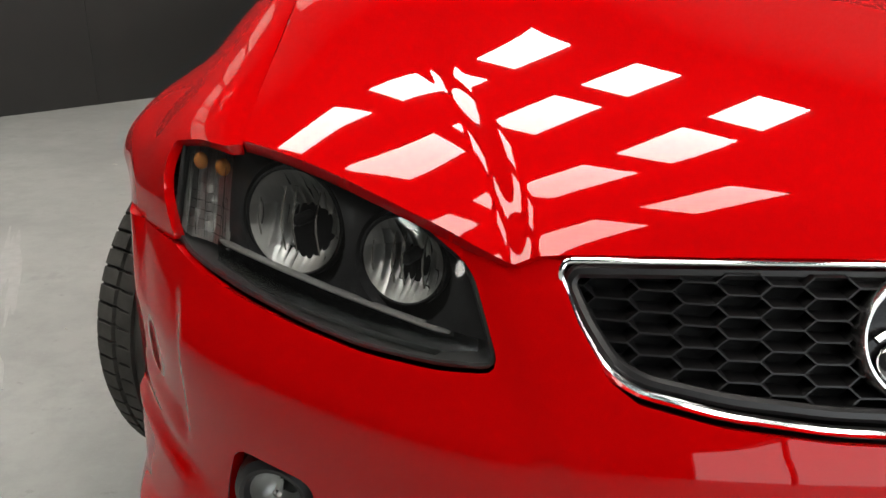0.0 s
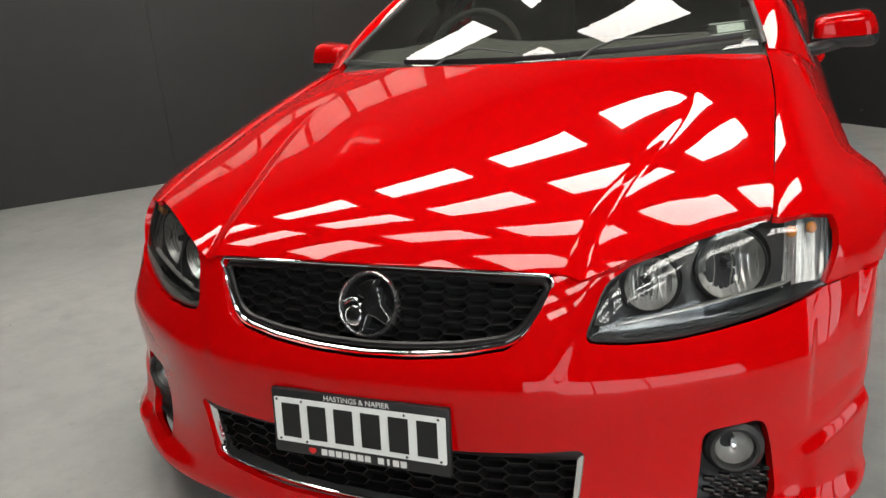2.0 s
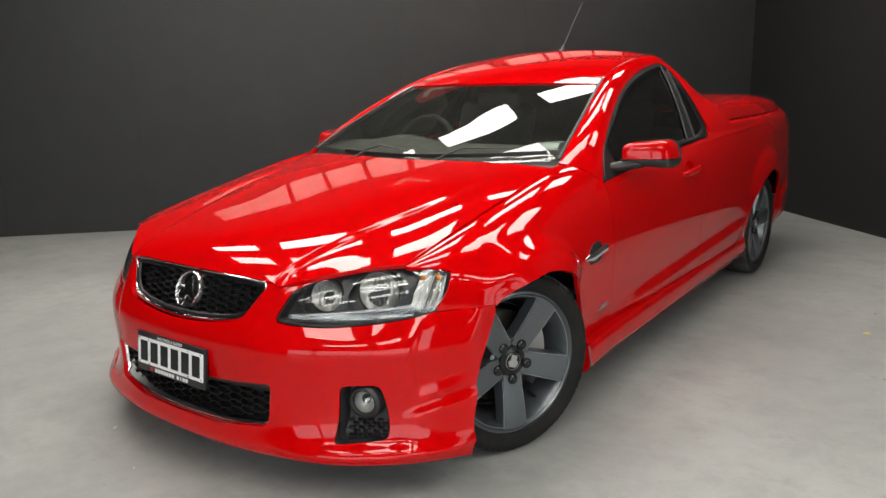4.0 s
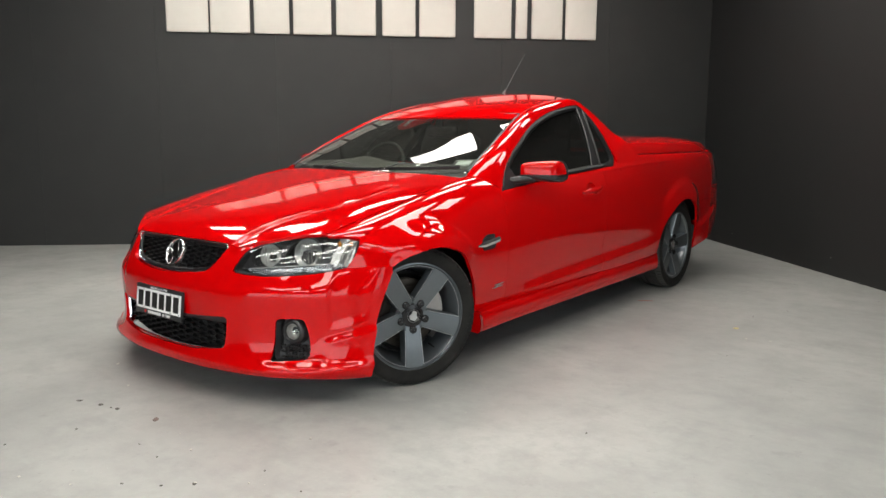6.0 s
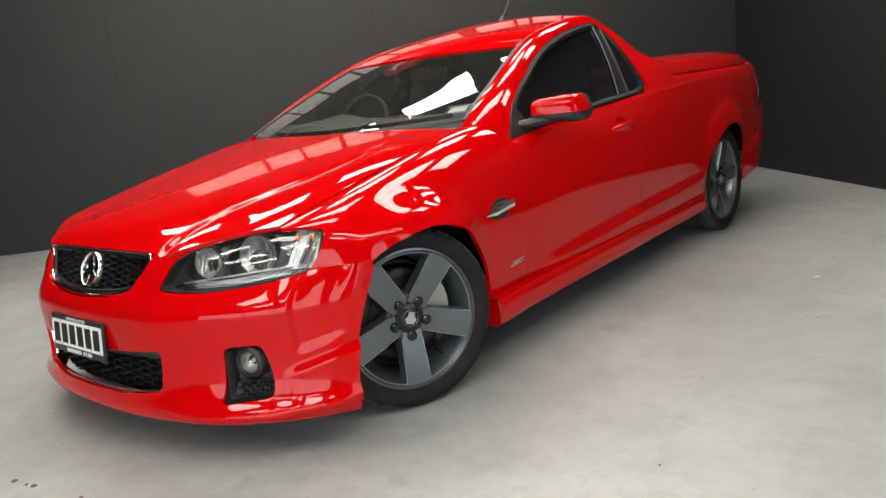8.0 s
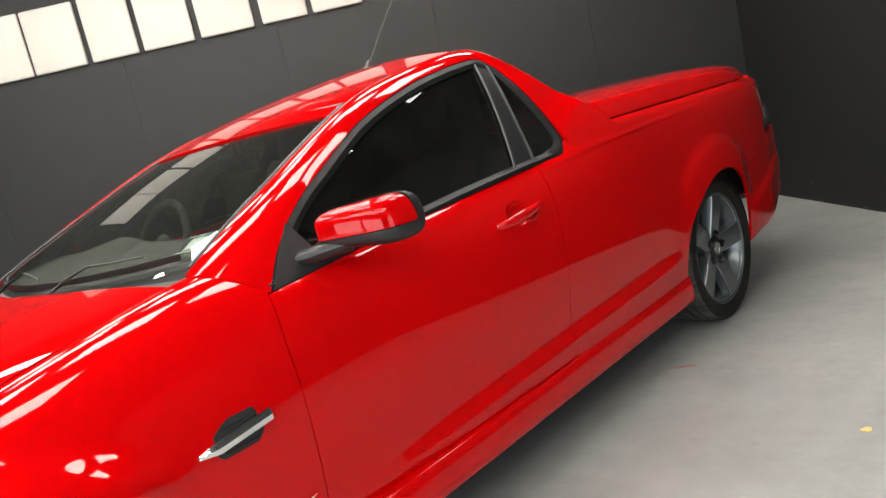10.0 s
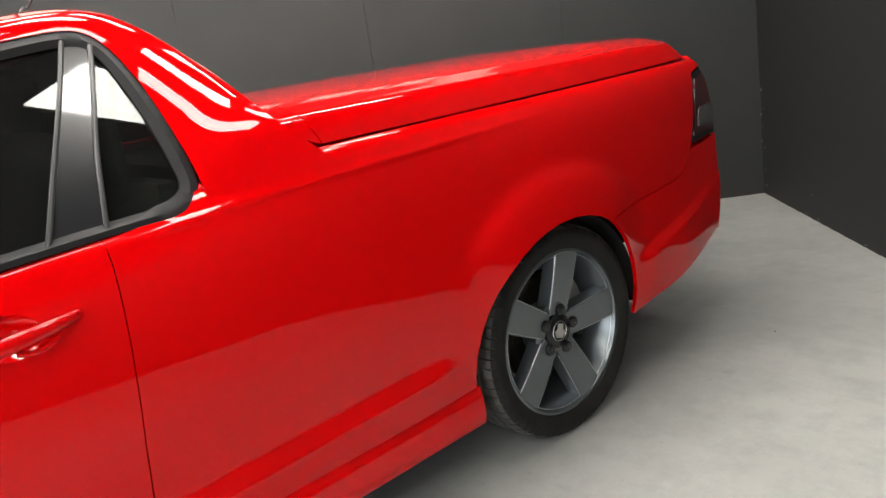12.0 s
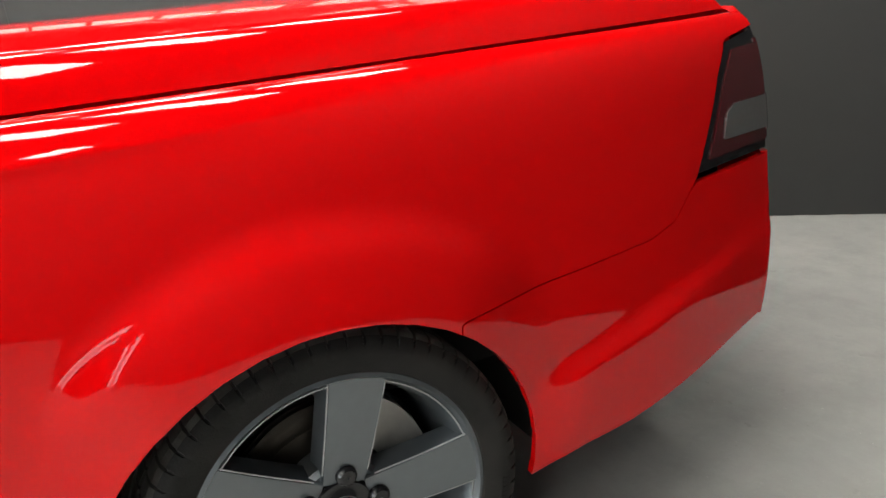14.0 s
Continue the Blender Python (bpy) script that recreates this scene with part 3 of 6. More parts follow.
# the tail, closed across the back
zs = np.linspace(0.27, 1.03, 60)
us = np.linspace(0, 1, 50)
V = []
for z in zs:
    x0 = float(side_x(np.array([4.03]), np.array([z]))[0])
    dx = (float(side_x(np.array([4.04]), np.array([z]))[0]) - x0) / 0.01
    depth = 0.060 + 0.046 * float(smooth(0.745, 0.60, z)) - 0.050 * float(smooth(0.47, 0.30, z))
    for u in us:
        a = u * math.pi / 2
        V.append((x0 * math.cos(a) ** 0.55 if u < 1 else 0.0, 4.03 + depth * math.sin(a) ** 0.9, z))
tV, tF = np.array(V), grid_faces(60, 50)
rV, rF = clip(tV, tF, 0.740 - tV[:, 2])
rV, rF = clip(rV, rF, rV[:, 2] - (0.375 - 0.02 * smooth(0.8, 0.4, rV[:, 0])))
both("rear_bumper", rV, rF, PAINT)
gV, gF = clip(tV, tF, tV[:, 2] - 0.746)
gV, gF = clip(gV, gF, 0.69 - gV[:, 0])
both("tailgate", gV, gF, PAINT)

# ---- front bumper ----
PLAN_X = [0.0, 0.20, 0.41, 0.61, 0.72, 0.81, 0.868, 0.902, 0.918]
PLAN_Y = [-0.757, -0.749, -0.709, -0.603, -0.528, -0.443, -0.360, -0.283, -0.200]
PLAN_S = np.concatenate([[0], np.cumsum(np.hypot(np.diff(PLAN_X), np.diff(PLAN_Y)))])
plan_x, plan_y = nat(PLAN_S, PLAN_X), nat(PLAN_S, PLAN_Y)
lean_mid = nat([0.12, 0.145, 0.165, 0.20, 0.25, 0.33, 0.40, 0.47, 0.495, 0.515, 0.54, 0.60, 0.67, 0.71],
               [0.060, 0.008, -0.008, -0.006, 0.004, 0.007, 0.003, 0.0, 0.001, 0.006, 0.017, 0.047, 0.090, 0.125])
lean_out = nat([0.12, 0.145, 0.165, 0.20, 0.25, 0.33, 0.40, 0.47, 0.495, 0.515, 0.54, 0.60, 0.67, 0.71],
               [0.050, -0.010, -0.024, -0.020, 0.000, 0.010, 0.007, 0.0, 0.001, 0.010, 0.027, 0.070, 0.115, 0.14])


def nose_y(s, z):
    """How far forward the bumper stands, by the distance round it and the height."""
    x = plan_x(s)
    w = smooth(0.30, 0.62, x)
    y = plan_y(s) + (1 - w) * lean_mid(z) + w * lean_out(z) * (1 - 0.85 * smooth(0.865, 0.918, x))
    # snout round the grille stands a little proud of the part below the headlamps
    edge = 0.335 + (z - 0.46) * 0.42
    y = y + 0.005 * smooth(0.43, 0.53, z) * smooth(edge - 0.015, edge + 0.03, x) * (1 - smooth(0.7, 0.86, x))
    return y


def nose_grid(nu, nz, z0, z1):
    ss, zs = np.linspace(0, PLAN_S[-1], nu), np.linspace(z0, z1, nz)
    V = []
    for s in ss:
        y = nose_y(np.full(nz, s), zs)
        x = float(plan_x(s)) * (1 - 0.006 * smooth(0.30, 0.13, zs) * smooth(0.6, 0.9, plan_x(s)))
        # a ledge on the corner behind the fog lamp, its lower part proud
        zl = 0.292 + 0.35 * (plan_x(s) - 0.74)
        out = 0.013 * smooth(zl + 0.012, zl - 0.026, zs) * smooth(0.738, 0.80, plan_x(s)) * smooth(0.15, 0.19, zs)
        x, y = x + 0.85 * out, y - 0.5 * out
        # the chin stands forward towards the corners
        chin = 0.024 * smooth(0.225, 0.165, zs) * smooth(0.38, 0.64, plan_x(s)) * (1 - 0.6 * smooth(0.88, 0.918, plan_x(s)))
        x, y = x + 0.6 * chin, y - 0.8 * chin
        # the corner is set back behind an upright crease that runs out above the ledge
        dip = 0.009 * smooth(0.780, 0.800, plan_x(s)) * (1 - smooth(0.86, 0.905, plan_x(s))) * smooth(zl + 0.02, zl + 0.07, zs) * (1 - smooth(0.50, 0.585, zs))
        x, y = x - 0.8 * dip, y + 0.6 * dip
        V += [(a, b, c) for a, b, c in zip(np.broadcast_to(x, (nz,)), y, zs)]
    return np.array(V), grid_faces(nu, nz)


def grille_y(x, z):
    return -0.652 - (0.683 - z) * 0.43 + 0.25 * x * x


def lamp_y(x, z):
    q = x - 0.41
    mid = 0.618 + 0.10 * q
    return -0.640 + 0.50 * q + 0.50 * q * q + 0.58 * (z - 0.6) - 0.007 * np.exp(-((z - mid) / 0.050) ** 2)


GRILLE = [(-0.346, 0.686), (0.346, 0.686), (0.352, 0.672), (0.335, 0.63), (0.308, 0.586), (0.280, 0.568), (0.20, 0.553), (0.10, 0.544), (0.0, 0.541),
          (-0.10, 0.544), (-0.20, 0.553), (-0.280, 0.568), (-0.308, 0.586), (-0.335, 0.63), (-0.352, 0.672)]
LOWER = round_poly([(-0.415, 0.385), (-0.20, 0.374), (0.20, 0.374), (0.415, 0.385), (0.398, 0.246), (0.20, 0.222), (-0.20, 0.222), (-0.398, 0.246)], 0.02)
FOG = round_poly([(0.606, 0.386), (0.708, 0.389), (0.722, 0.33), (0.736, 0.218), (0.596, 0.206)], 0.022)
HEAD = round_poly([(0.409, 0.576), (0.436, 0.660), (0.50, 0.694), (0.60, 0.719), (0.707, 0.731), (0.803, 0.717), (0.812, 0.600), (0.765, 0.585), (0.70, 0.573), (0.62, 0.5645), (0.55, 0.561), (0.47, 0.566)], 0.018, 5)

V, F = nose_grid(230, 170, 0.122, 0.700)
V, F = clip(V, F, -poly_d([(x, z) for x, z in GRILLE], V[:, 0], V[:, 2]))
V, F = clip(V, F, -poly_d(LOWER, V[:, 0], V[:, 2]))
V, F = clip(V, F, -poly_d(FOG, V[:, 0], V[:, 2]))
V, F = clip(V, F, -poly_d(HEAD, V[:, 0], V[:, 2]) - 0.002)
top = np.where(V[:, 0] < 0.425, 0.680, np.where(V[:, 0] < 0.80, 0.70, 0.5962))
V, F = clip(V, F, top - V[:, 2])
arch_y = pch([0.10, 0.144, 0.229, 0.319, 0.407, 0.491, 0.54, 0.60], [-0.322, -0.320, -0.315, -0.299, -0.277, -0.242, -0.218, -0.19])
V, F = clip(V, F, arch_y(V[:, 2]) - V[:, 1])
V, F = clip(V, F, -0.205 - V[:, 1])
VV = np.concatenate([V, V * [-1, 1, 1]])
FF = F + [tuple(i + len(V) for i in reversed(f)) for f in F]
sheet("front_bumper", VV, FF, PAINT, CAR, "", 0.018)

# ---- bonnet ----
hood_zc = nat([-0.68, -0.66, -0.64, -0.61, -0.58, -0.54, -0.49, -0.42, -0.35, -0.10, 0.20, 0.46], [0.645, 0.667, 0.686, 0.7115, 0.731, 0.7495, 0.7665, 0.7860, 0.803, 0.854, 0.910, 0.953])
hood_zs = nat([-0.70, -0.60, -0.40, -0.10, 0.166, 0.40, 0.60], [0.600, 0.654, 0.731, 0.803, 0.862, 0.905, 0.938])
seam_x = nat([-0.70, -0.40, -0.10, 0.166, 0.40, 0.60], [0.700, 0.706, 0.713, 0.717, 0.711, 0.694])


def hood_z(x, y):
    xs = seam_x(y)
    q = np.clip(x / xs, 0, 1.05)
    xc = 0.398 + 0.135 * smooth(-0.66, 0.15, y)
    step = 0.5 * smooth(xc - 0.030, xc + 0.008, x) + 0.5 * smooth(xc - 0.01, xc + 0.15, x)
    amount = 0.60 * (1 - smooth(-0.62, 0.38, y))
    f = (1 - amount) * (0.62 * q ** 2 + 0.38 * q ** 3.2) + amount * step * (0.80 + 0.20 * q ** 2)
    f = f + amount * 0.97 * q ** 2 * (1 - step)         # crowned between the creases
    z = hood_zc(y) - (hood_zc(y) - hood_zs(y)) * f
    s = np.clip((x - xc) / (xs - xc), 0, 1)             # and outside them down to the seam
    return z + 0.030 * s * (1 - s) * (1 - smooth(-0.1, 0.45, y))


nu, nv = 260, 250
V = []
for u in np.linspace(0, 1, nu):
    for y in np.linspace(-0.68, 0.62, nv):
        x = u * 0.73
        V.append((x, y, 0.0))
V = np.array(V)
V[:, 2] = hood_z(V[:, 0], V[:, 1])
F = grid_faces(nu, nv)
hood_outline = [(-0.05, -0.639), (0.20, -0.635), (0.343, -0.628), (0.395, -0.627), (0.432, -0.606), (0.50, -0.555), (0.60, -0.474), (0.707, -0.388),
                (0.7105, -0.30), (0.713, -0.10), (0.717, 0.166), (0.711, 0.40), (0.698, 0.565), (0.55, 0.535), (0.30, 0.475), (0.0, 0.440), (-0.05, 0.440)]
V, F = clip(V, F, poly_d(hood_outline, V[:, 0], V[:, 1]) - 0.0012)
V = np.array(V)
VV = np.concatenate([V, V * [-1, 1, 1]])
FF = F + [tuple(i + len(V) for i in reversed(f)) for f in F]
VV[np.abs(VV[:, 0]) < 1e-4, 0] = 0
sheet("bonnet", VV, FF, PAINT, CAR, "glossy red bonnet with two raised creases", 0.016)

# ---- cabin: pillar, roof rail and sail in one sweep ----
RAIL_OUT = [(0.846, 0.722, 0.864), (0.803, 0.803, 0.957), (0.759, 0.93, 1.05), (0.719, 1.07, 1.12), (0.676, 1.24, 1.20), (0.639, 1.44, 1.266), (0.612, 1.65, 1.314),
            (0.602, 1.85, 1.343), (0.606, 1.955, 1.342), (0.642, 2.000, 1.295), (0.705, 2.022, 1.218), (0.776, 2.040, 1.107), (0.830, 2.046, 1.005), (0.874, 2.040, 0.925)]
RAIL_IN = [(0.705, 0.60, 0.948), (0.675, 0.76, 1.030), (0.640, 0.94, 1.112), (0.603, 1.11, 1.188), (0.565, 1.28, 1.258), (0.540, 1.44, 1.312), (0.527, 1.65, 1.357),
           (0.520, 1.85, 1.387), (0.525, 2.00, 1.390), (0.565, 2.10, 1.345), (0.640, 2.165, 1.270), (0.722, 2.222, 1.180), (0.790, 2.245, 1.109), (0.862, 2.372, 0.965)]
rail_t = np.linspace(0, 1, len(RAIL_OUT))
rail_o, rail_i = nat(rail_t, RAIL_OUT), nat(rail_t, RAIL_IN)


def rail(t, u, lift=0.0):
    o, i = rail_o(t), rail_i(t)
    h = 1e-3
    d = rail_o(t + h) - rail_o(t - h)
    n = np.cross(i - o, d)
    n = n / (np.linalg.norm(n, axis=-1, keepdims=True) + 1e-9)
    n = n * np.sign(n[:, 0:1] + n[:, 2:3])
    w = np.linalg.norm(i - o, axis=-1, keepdims=True)
    bulge = np.minimum(0.16 * w, 0.022) * 4 * u * (1 - u) * (0.60 + 0.40 * (1 - smooth(0.52, 0.72, t)))[:, None]
    bulge = bulge - 0.007 * smooth(0.62, 0.70, t)[:, None] * max(0.0, (u - 0.84) / 0.16) ** 1.5
    return o * (1 - u) + i * u + n * (bulge + lift)


nt, nw = 190, 26
T = np.linspace(0, 1, nt)
cols = [rail(T, u) for u in np.linspace(0, 1, nw)]
V = np.array([cols[j][i] for i in range(nt) for j in range(nw)])
foot = smooth(0.83, 0.985, np.repeat(T, nw))            # the sail runs out into the quarter panel
V[:, 0] = V[:, 0] * (1 - foot) + (side_x(V[:, 1], np.minimum(V[:, 2], 0.972)) + 0.0006 - 0.38 * np.maximum(V[:, 2] - 0.972, 0)) * foot
both("cab_side_frame", V, grid_faces(nt, nw), PAINT, "red pillar, roof rail and rear sail")
cols = [rail(T, u, -0.020) for u in np.linspace(0.06, 0.94, 6)]
inner_T = np.where((T > 0.02) & (T < 0.90))[0]
V = np.array([cols[j][i] - np.array([0.006, 0, 0]) for i in inner_T for j in range(6)])
both("pillar_trim", V, grid_faces(len(inner_T), 6), CABIN, "grey inner pillar trim", 0.0)
# roof skin
ny, nx = 60, 61
tt = np.linspace(0.30, 0.655, ny)
edge = rail_i(tt)
V = []
for k in range(ny):
    f = k / (ny - 1)
    for u in np.linspace(-1, 1, nx):
        bow = 0.056 * (1 - f) ** 1.5
        crown = 0.011 + 0.039 * f
        V.append((edge[k, 0] * u, edge[k, 1] - bow * (1 - u * u) + 0.05 * f ** 6 * (1 - u * u), edge[k, 2] + crown * (1 - abs(u) ** 2.3)))
sheet("roof", V, grid_faces(ny, nx), PAINT, CAR, "red roof panel", 0.012, centre=(0, 1.6, 0.8))
# windscreen
nv, nu = 50, 61
tt = np.linspace(0.012, 0.335, nv)
edge = rail_i(tt)
V = []
for k in range(nv):
    f = k / (nv - 1)
    for u in np.linspace(-1, 1, nu):
        q = 1 - u * u
        out = 0.004 * math.sin(math.pi * f)
        V.append(((edge[k, 0] - 0.006) * u, edge[k, 1] - (0.132 - 0.083 * f) * q - out * q, edge[k, 2] + (-0.028 + 0.035 * f) * q + out * q - 0.003))
WS = np.array(V)
WSF = grid_faces(nv, nu)


def slab(V, F, n_out, t):
    """A closed sheet of some thickness from an open grid."""
    V = np.array(V, float)
    a, b, c = (V[[f[k] for f in F]] for k in range(3))
    if (np.cross(b - a, c - a) @ np.array(n_out)).sum() < 0:
        F = [tuple(reversed(f)) for f in F]
    W = V - np.array(n_out) * t
    return np.concatenate([V, W]), list(F) + [tuple(i + len(V) for i in f) for f in F]


V, F = slab(WS, WSF, (0, -0.45, 0.89), 0.005)
ws = from_lists("windscreen", V, F, GLASS, CAR, "clear lightly tinted windscreen")
ws.visible_shadow = False
# black edge of the windscreen
bm = bmesh.new()
W3 = WS.reshape(nv, nu, 3)
for u in (0, nu - 1):
    tube(bm, [tuple(p) for p in W3[::3, u] + np.array([0, 0, 0.003])], 0.008, 6, flat=(1, 0.6))
tube(bm, [tuple(p) for p in W3[-1, ::3] + np.array([0, 0, 0.003])], 0.007, 6, flat=(1, 0.6))
part("windscreen_seal", bm, TRIM, CAR, "black rubber windscreen seal")
# side glass: door pane and small rear pane behind the dark B-pillar


def pane_x(y, z):
    zb = 0.863 + 0.075 * (y - 0.735)
    d = z - zb
    return 0.842 - 0.42 * d - 0.51 * d * d


TURN = [((1 - f) ** 2 * 2.043 + 2 * f * (1 - f) * 2.046 + f * f * 1.945, (1 - f) ** 2 * 1.030 + 2 * f * (1 - f) * 0.953 + f * f * 0.950) for f in np.linspace(0.08, 0.95, 8)]
OPENING = [(p[1], p[2]) for p in rail_o(np.linspace(0, 0.90, 80))] + TURN + [(y, float(belt(np.array(y))) - 0.004) for y in np.linspace(1.94, 0.76, 24)]
ny, nz = 150, 70
G = np.array([(0.0, y, z) for y in np.linspace(0.70, 2.08, ny) for z in np.linspace(0.84, 1.37, nz)])
G[:, 0] = pane_x(G[:, 1], G[:, 2]) - 0.012
GF = grid_faces(ny, nz)
V, F = clip(G, GF, poly_d(OPENING, G[:, 1], G[:, 2]) - 0.014)
V, F = clip(V, F, -poly_d([(1.60, 0.7), (1.735, 0.95), (1.80, 1.09), (1.86, 1.21), (1.915, 1.33), (1.93, 1.5), (3.0, 1.5), (3.0, 0.7)], V[:, 1], V[:, 2]))
A, B = slab(V, F, (1, 0, 0.4), 0.004)
for m in (1, -1):
    ob = from_lists("door_window", A * [m, 1, 1], B if m > 0 else [tuple(reversed(f)) for f in B], TINT, CAR, "dark tinted door window, closed")
    ob.visible_shadow = False
V, F = clip(G, GF, poly_d(OPENING, G[:, 1], G[:, 2]) - 0.016)
V, F = clip(V, F, poly_d([(1.70, 0.7), (1.845, 0.96), (1.88, 1.09), (1.925, 1.21), (1.965, 1.33), (1.97, 1.5), (3.0, 1.5), (3.0, 0.7)], V[:, 1], V[:, 2]))
A, B = slab(V, F, (1, 0, 0.4), 0.004)
for m in (1, -1):
    ob = from_lists("quarter_window", A * [m, 1, 1], B if m > 0 else [tuple(reversed(f)) for f in B], TINT, CAR, "small dark tinted rear side window")
    ob.visible_shadow = False
# B-pillar strip
V, F = clip(G, GF, poly_d(OPENING, G[:, 1], G[:, 2]) - 0.010)
V, F = clip(V, F, poly_d([(1.60, 0.7), (1.735, 0.95), (1.80, 1.09), (1.86, 1.21), (1.915, 1.33), (1.93, 1.5), (1.985, 1.5), (1.965, 1.33), (1.925, 1.21), (1.88, 1.09), (1.845, 0.96), (1.70, 0.7)], V[:, 1], V[:, 2]))
V = V + np.array([0.006, 0, 0])
A, B = slab(V, F, (1, 0, 0.4), 0.01)
for m in (1, -1):
    from_lists("b_pillar_cover", A * [m, 1, 1], B if m > 0 else [tuple(reversed(f)) for f in B], PILLAR_BLACK, CAR, "gloss black pillar cover")
# grey rubber edges of the pillar cover
for m in (1, -1):
    for line in (((1.735, 0.95), (1.80, 1.09), (1.86, 1.21), (1.915, 1.325)), ((1.845, 0.96), (1.88, 1.09), (1.925, 1.21), (1.965, 1.31))):
        bm = bmesh.new()
        pts = nat([0, 1, 2, 3], line)(np.linspace(0, 3, 14))
        tube(bm, [((float(pane_x(y, z)) - 0.002) * m, y, z) for y, z in pts], 0.0055, 8, flat=(1, 1))
        part("pillar_edge", bm, EDGE_GREY, CAR, "satin grey pillar edge")
# window surround
for m in (1, -1):
    bm = bmesh.new()
    ring = [(p[0] - 0.004, p[1], p[2]) for p in rail_o(np.linspace(0.0, 0.90, 90))] + [(float(pane_x(y, z)) + 0.006, y, z) for y, z in TURN]
    ring += [(float(pane_x(y, belt(np.array(y)))) + 0.004, y, float(belt(np.array(y)))) for y in np.linspace(1.93, 0.78, 30)]
    yz = np.array([(y, z) for x, y, z in ring])
    tan = np.roll(yz, -2, 0) - np.roll(yz, 2, 0)
    tan /= np.linalg.norm(tan, axis=1, keepdims=True) + 1e-9
    wide = np.array([0.034] * 90 + [0.030] * 8 + [0.022] * (len(ring) - 98))[:, None]
    yz = yz + np.stack([tan[:, 1], -tan[:, 0]], 1) * wide
    inner = [(float(pane_x(y, z)) - 0.006, y, z) for y, z in yz]
    vo = [bm.verts.new((x * m, y, z)) for x, y, z in ring]
    mid = [bm.verts.new(((a[0] * 0.5 + b[0] * 0.5 + 0.007) * m, (a[1] + b[1]) / 2, (a[2] + b[2]) / 2)) for a, b in zip(ring, inner)]
    vi = [bm.verts.new((x * m, y, z)) for x, y, z in inner]
    vd = [bm.verts.new(((x - 0.02) * m, y, z)) for x, y, z in inner]
    lip = np.array([(y, z) for x, y, z in ring]) - np.stack([tan[:, 1], -tan[:, 0]], 1) * 0.012
    ve = [bm.verts.new(((p[0] - 0.016) * m, q[0], q[1])) for p, q in zip(ring, lip)]
    n = len(ring)
    for a, b in ((ve, vo), (vo, mid), (mid, vi), (vi, vd)):
        for k in range(n):
            bm.faces.new((a[k], a[(k + 1) % n], b[(k + 1) % n], b[k]))
    part("window_surround", bm, SEAL, CAR, "satin black window surround")
    # mirror sail: the dark triangle at the front of the window
    bm = bmesh.new()
    tri = [(0.735, 0.868), (0.80, 0.95), (0.855, 1.005), (0.905, 0.895), (0.90, 0.885)]
    vs = [bm.verts.new(((float(pane_x(y, z)) - 0.004) * m, y, z)) for y, z in tri]
    bm.faces.new(vs)
    r = bmesh.ops.extrude_face_region(bm, geom=list(bm.faces))
    for g in r["geom"]:
        if isinstance(g, bmesh.types.BMVert):
            g.co.x += 0.010 * m
    part("mirror_sail", bm, TRIM, CAR, "black plastic mirror mount")

# rear window behind the seats, and the ledge below it
V = []
for t in np.linspace(0.655, 0.90, 20):
    e = rail_i(np.array([t]))[0]
    for u in np.linspace(-1, 1, 25):
        V.append((e[0] * u * 0.985, e[1] - 0.02 + 0.05 * (1 - u * u) * (1 - (t - 0.655) * 2), e[2] - 0.012 + 0.030 * (1 - abs(u) ** 2.3) * (1 - (t - 0.655) * 4)))
A, B = slab(np.array(V), grid_faces(20, 25), (0, 1, 0.6), 0.004)
from_lists("rear_window", A, B, TINT, CAR, "dark tinted rear window")

# ---- tonneau lid over the tray ----
lid_x = nat([2.2, 2.34, 2.8, 3.3, 3.7, 4.0, 4.08], [0.845, 0.842, 0.836, 0.820, 0.786, 0.738, 0.720])
lid_prof = pch([0.0, 0.006, 0.020, 0.040, 0.052, 0.068, 0.12, 0.22, 0.40, 0.86], [0.0, 0.014, 0.040, 0.066, 0.0725, 0.077, 0.093, 0.107, 0.115, 0.122])
LID_E = [0.0, 0.003, 0.006, 0.012, 0.020, 0.030, 0.038, 0.044, 0.049, 0.054, 0.060, 0.068, 0.08, 0.10, 0.12, 0.15, 0.18, 0.22, 0.27, 0.33, 0.40, 0.5, 0.6, 0.7]
LID_Z = 1.0285


def lid_point(y, e, m):
    """A point of the lid's skin, e metres in from its edge; the tail leans forward as it rises."""
    xe = float(lid_x(y))
    e = min(e, xe)
    h = float(lid_prof(e))
    tail = float(smooth(3.55, 4.035, y))
    nose = 1 - float(smooth(2.345, 2.55, y))
    h = h * (1 - 0.10 * tail)
    return ((xe - e) * m, y - 0.75 * h * tail - 0.3 * h * nose - 0.03 * float(smooth(3.9, 4.035, y)) * max(0.0, 1 - e / 0.2), LID_Z + h)


ny, V = 150, []
cols = [(e, -1) for e in LID_E] + [(9.0, 1)] + [(e, 1) for e in reversed(LID_E)]
for k in range(ny):
    y = 2.345 + (4.035 - 2.345) * k / (ny - 1)
    V += [lid_point(y, e, m) for e, m in cols]
sheet("tonneau_lid", V, grid_faces(ny, len(cols)), PAINT, CAR, "hard red tonneau lid, closed over the tray", 0.02, centre=(0, 3.1, 0.6))
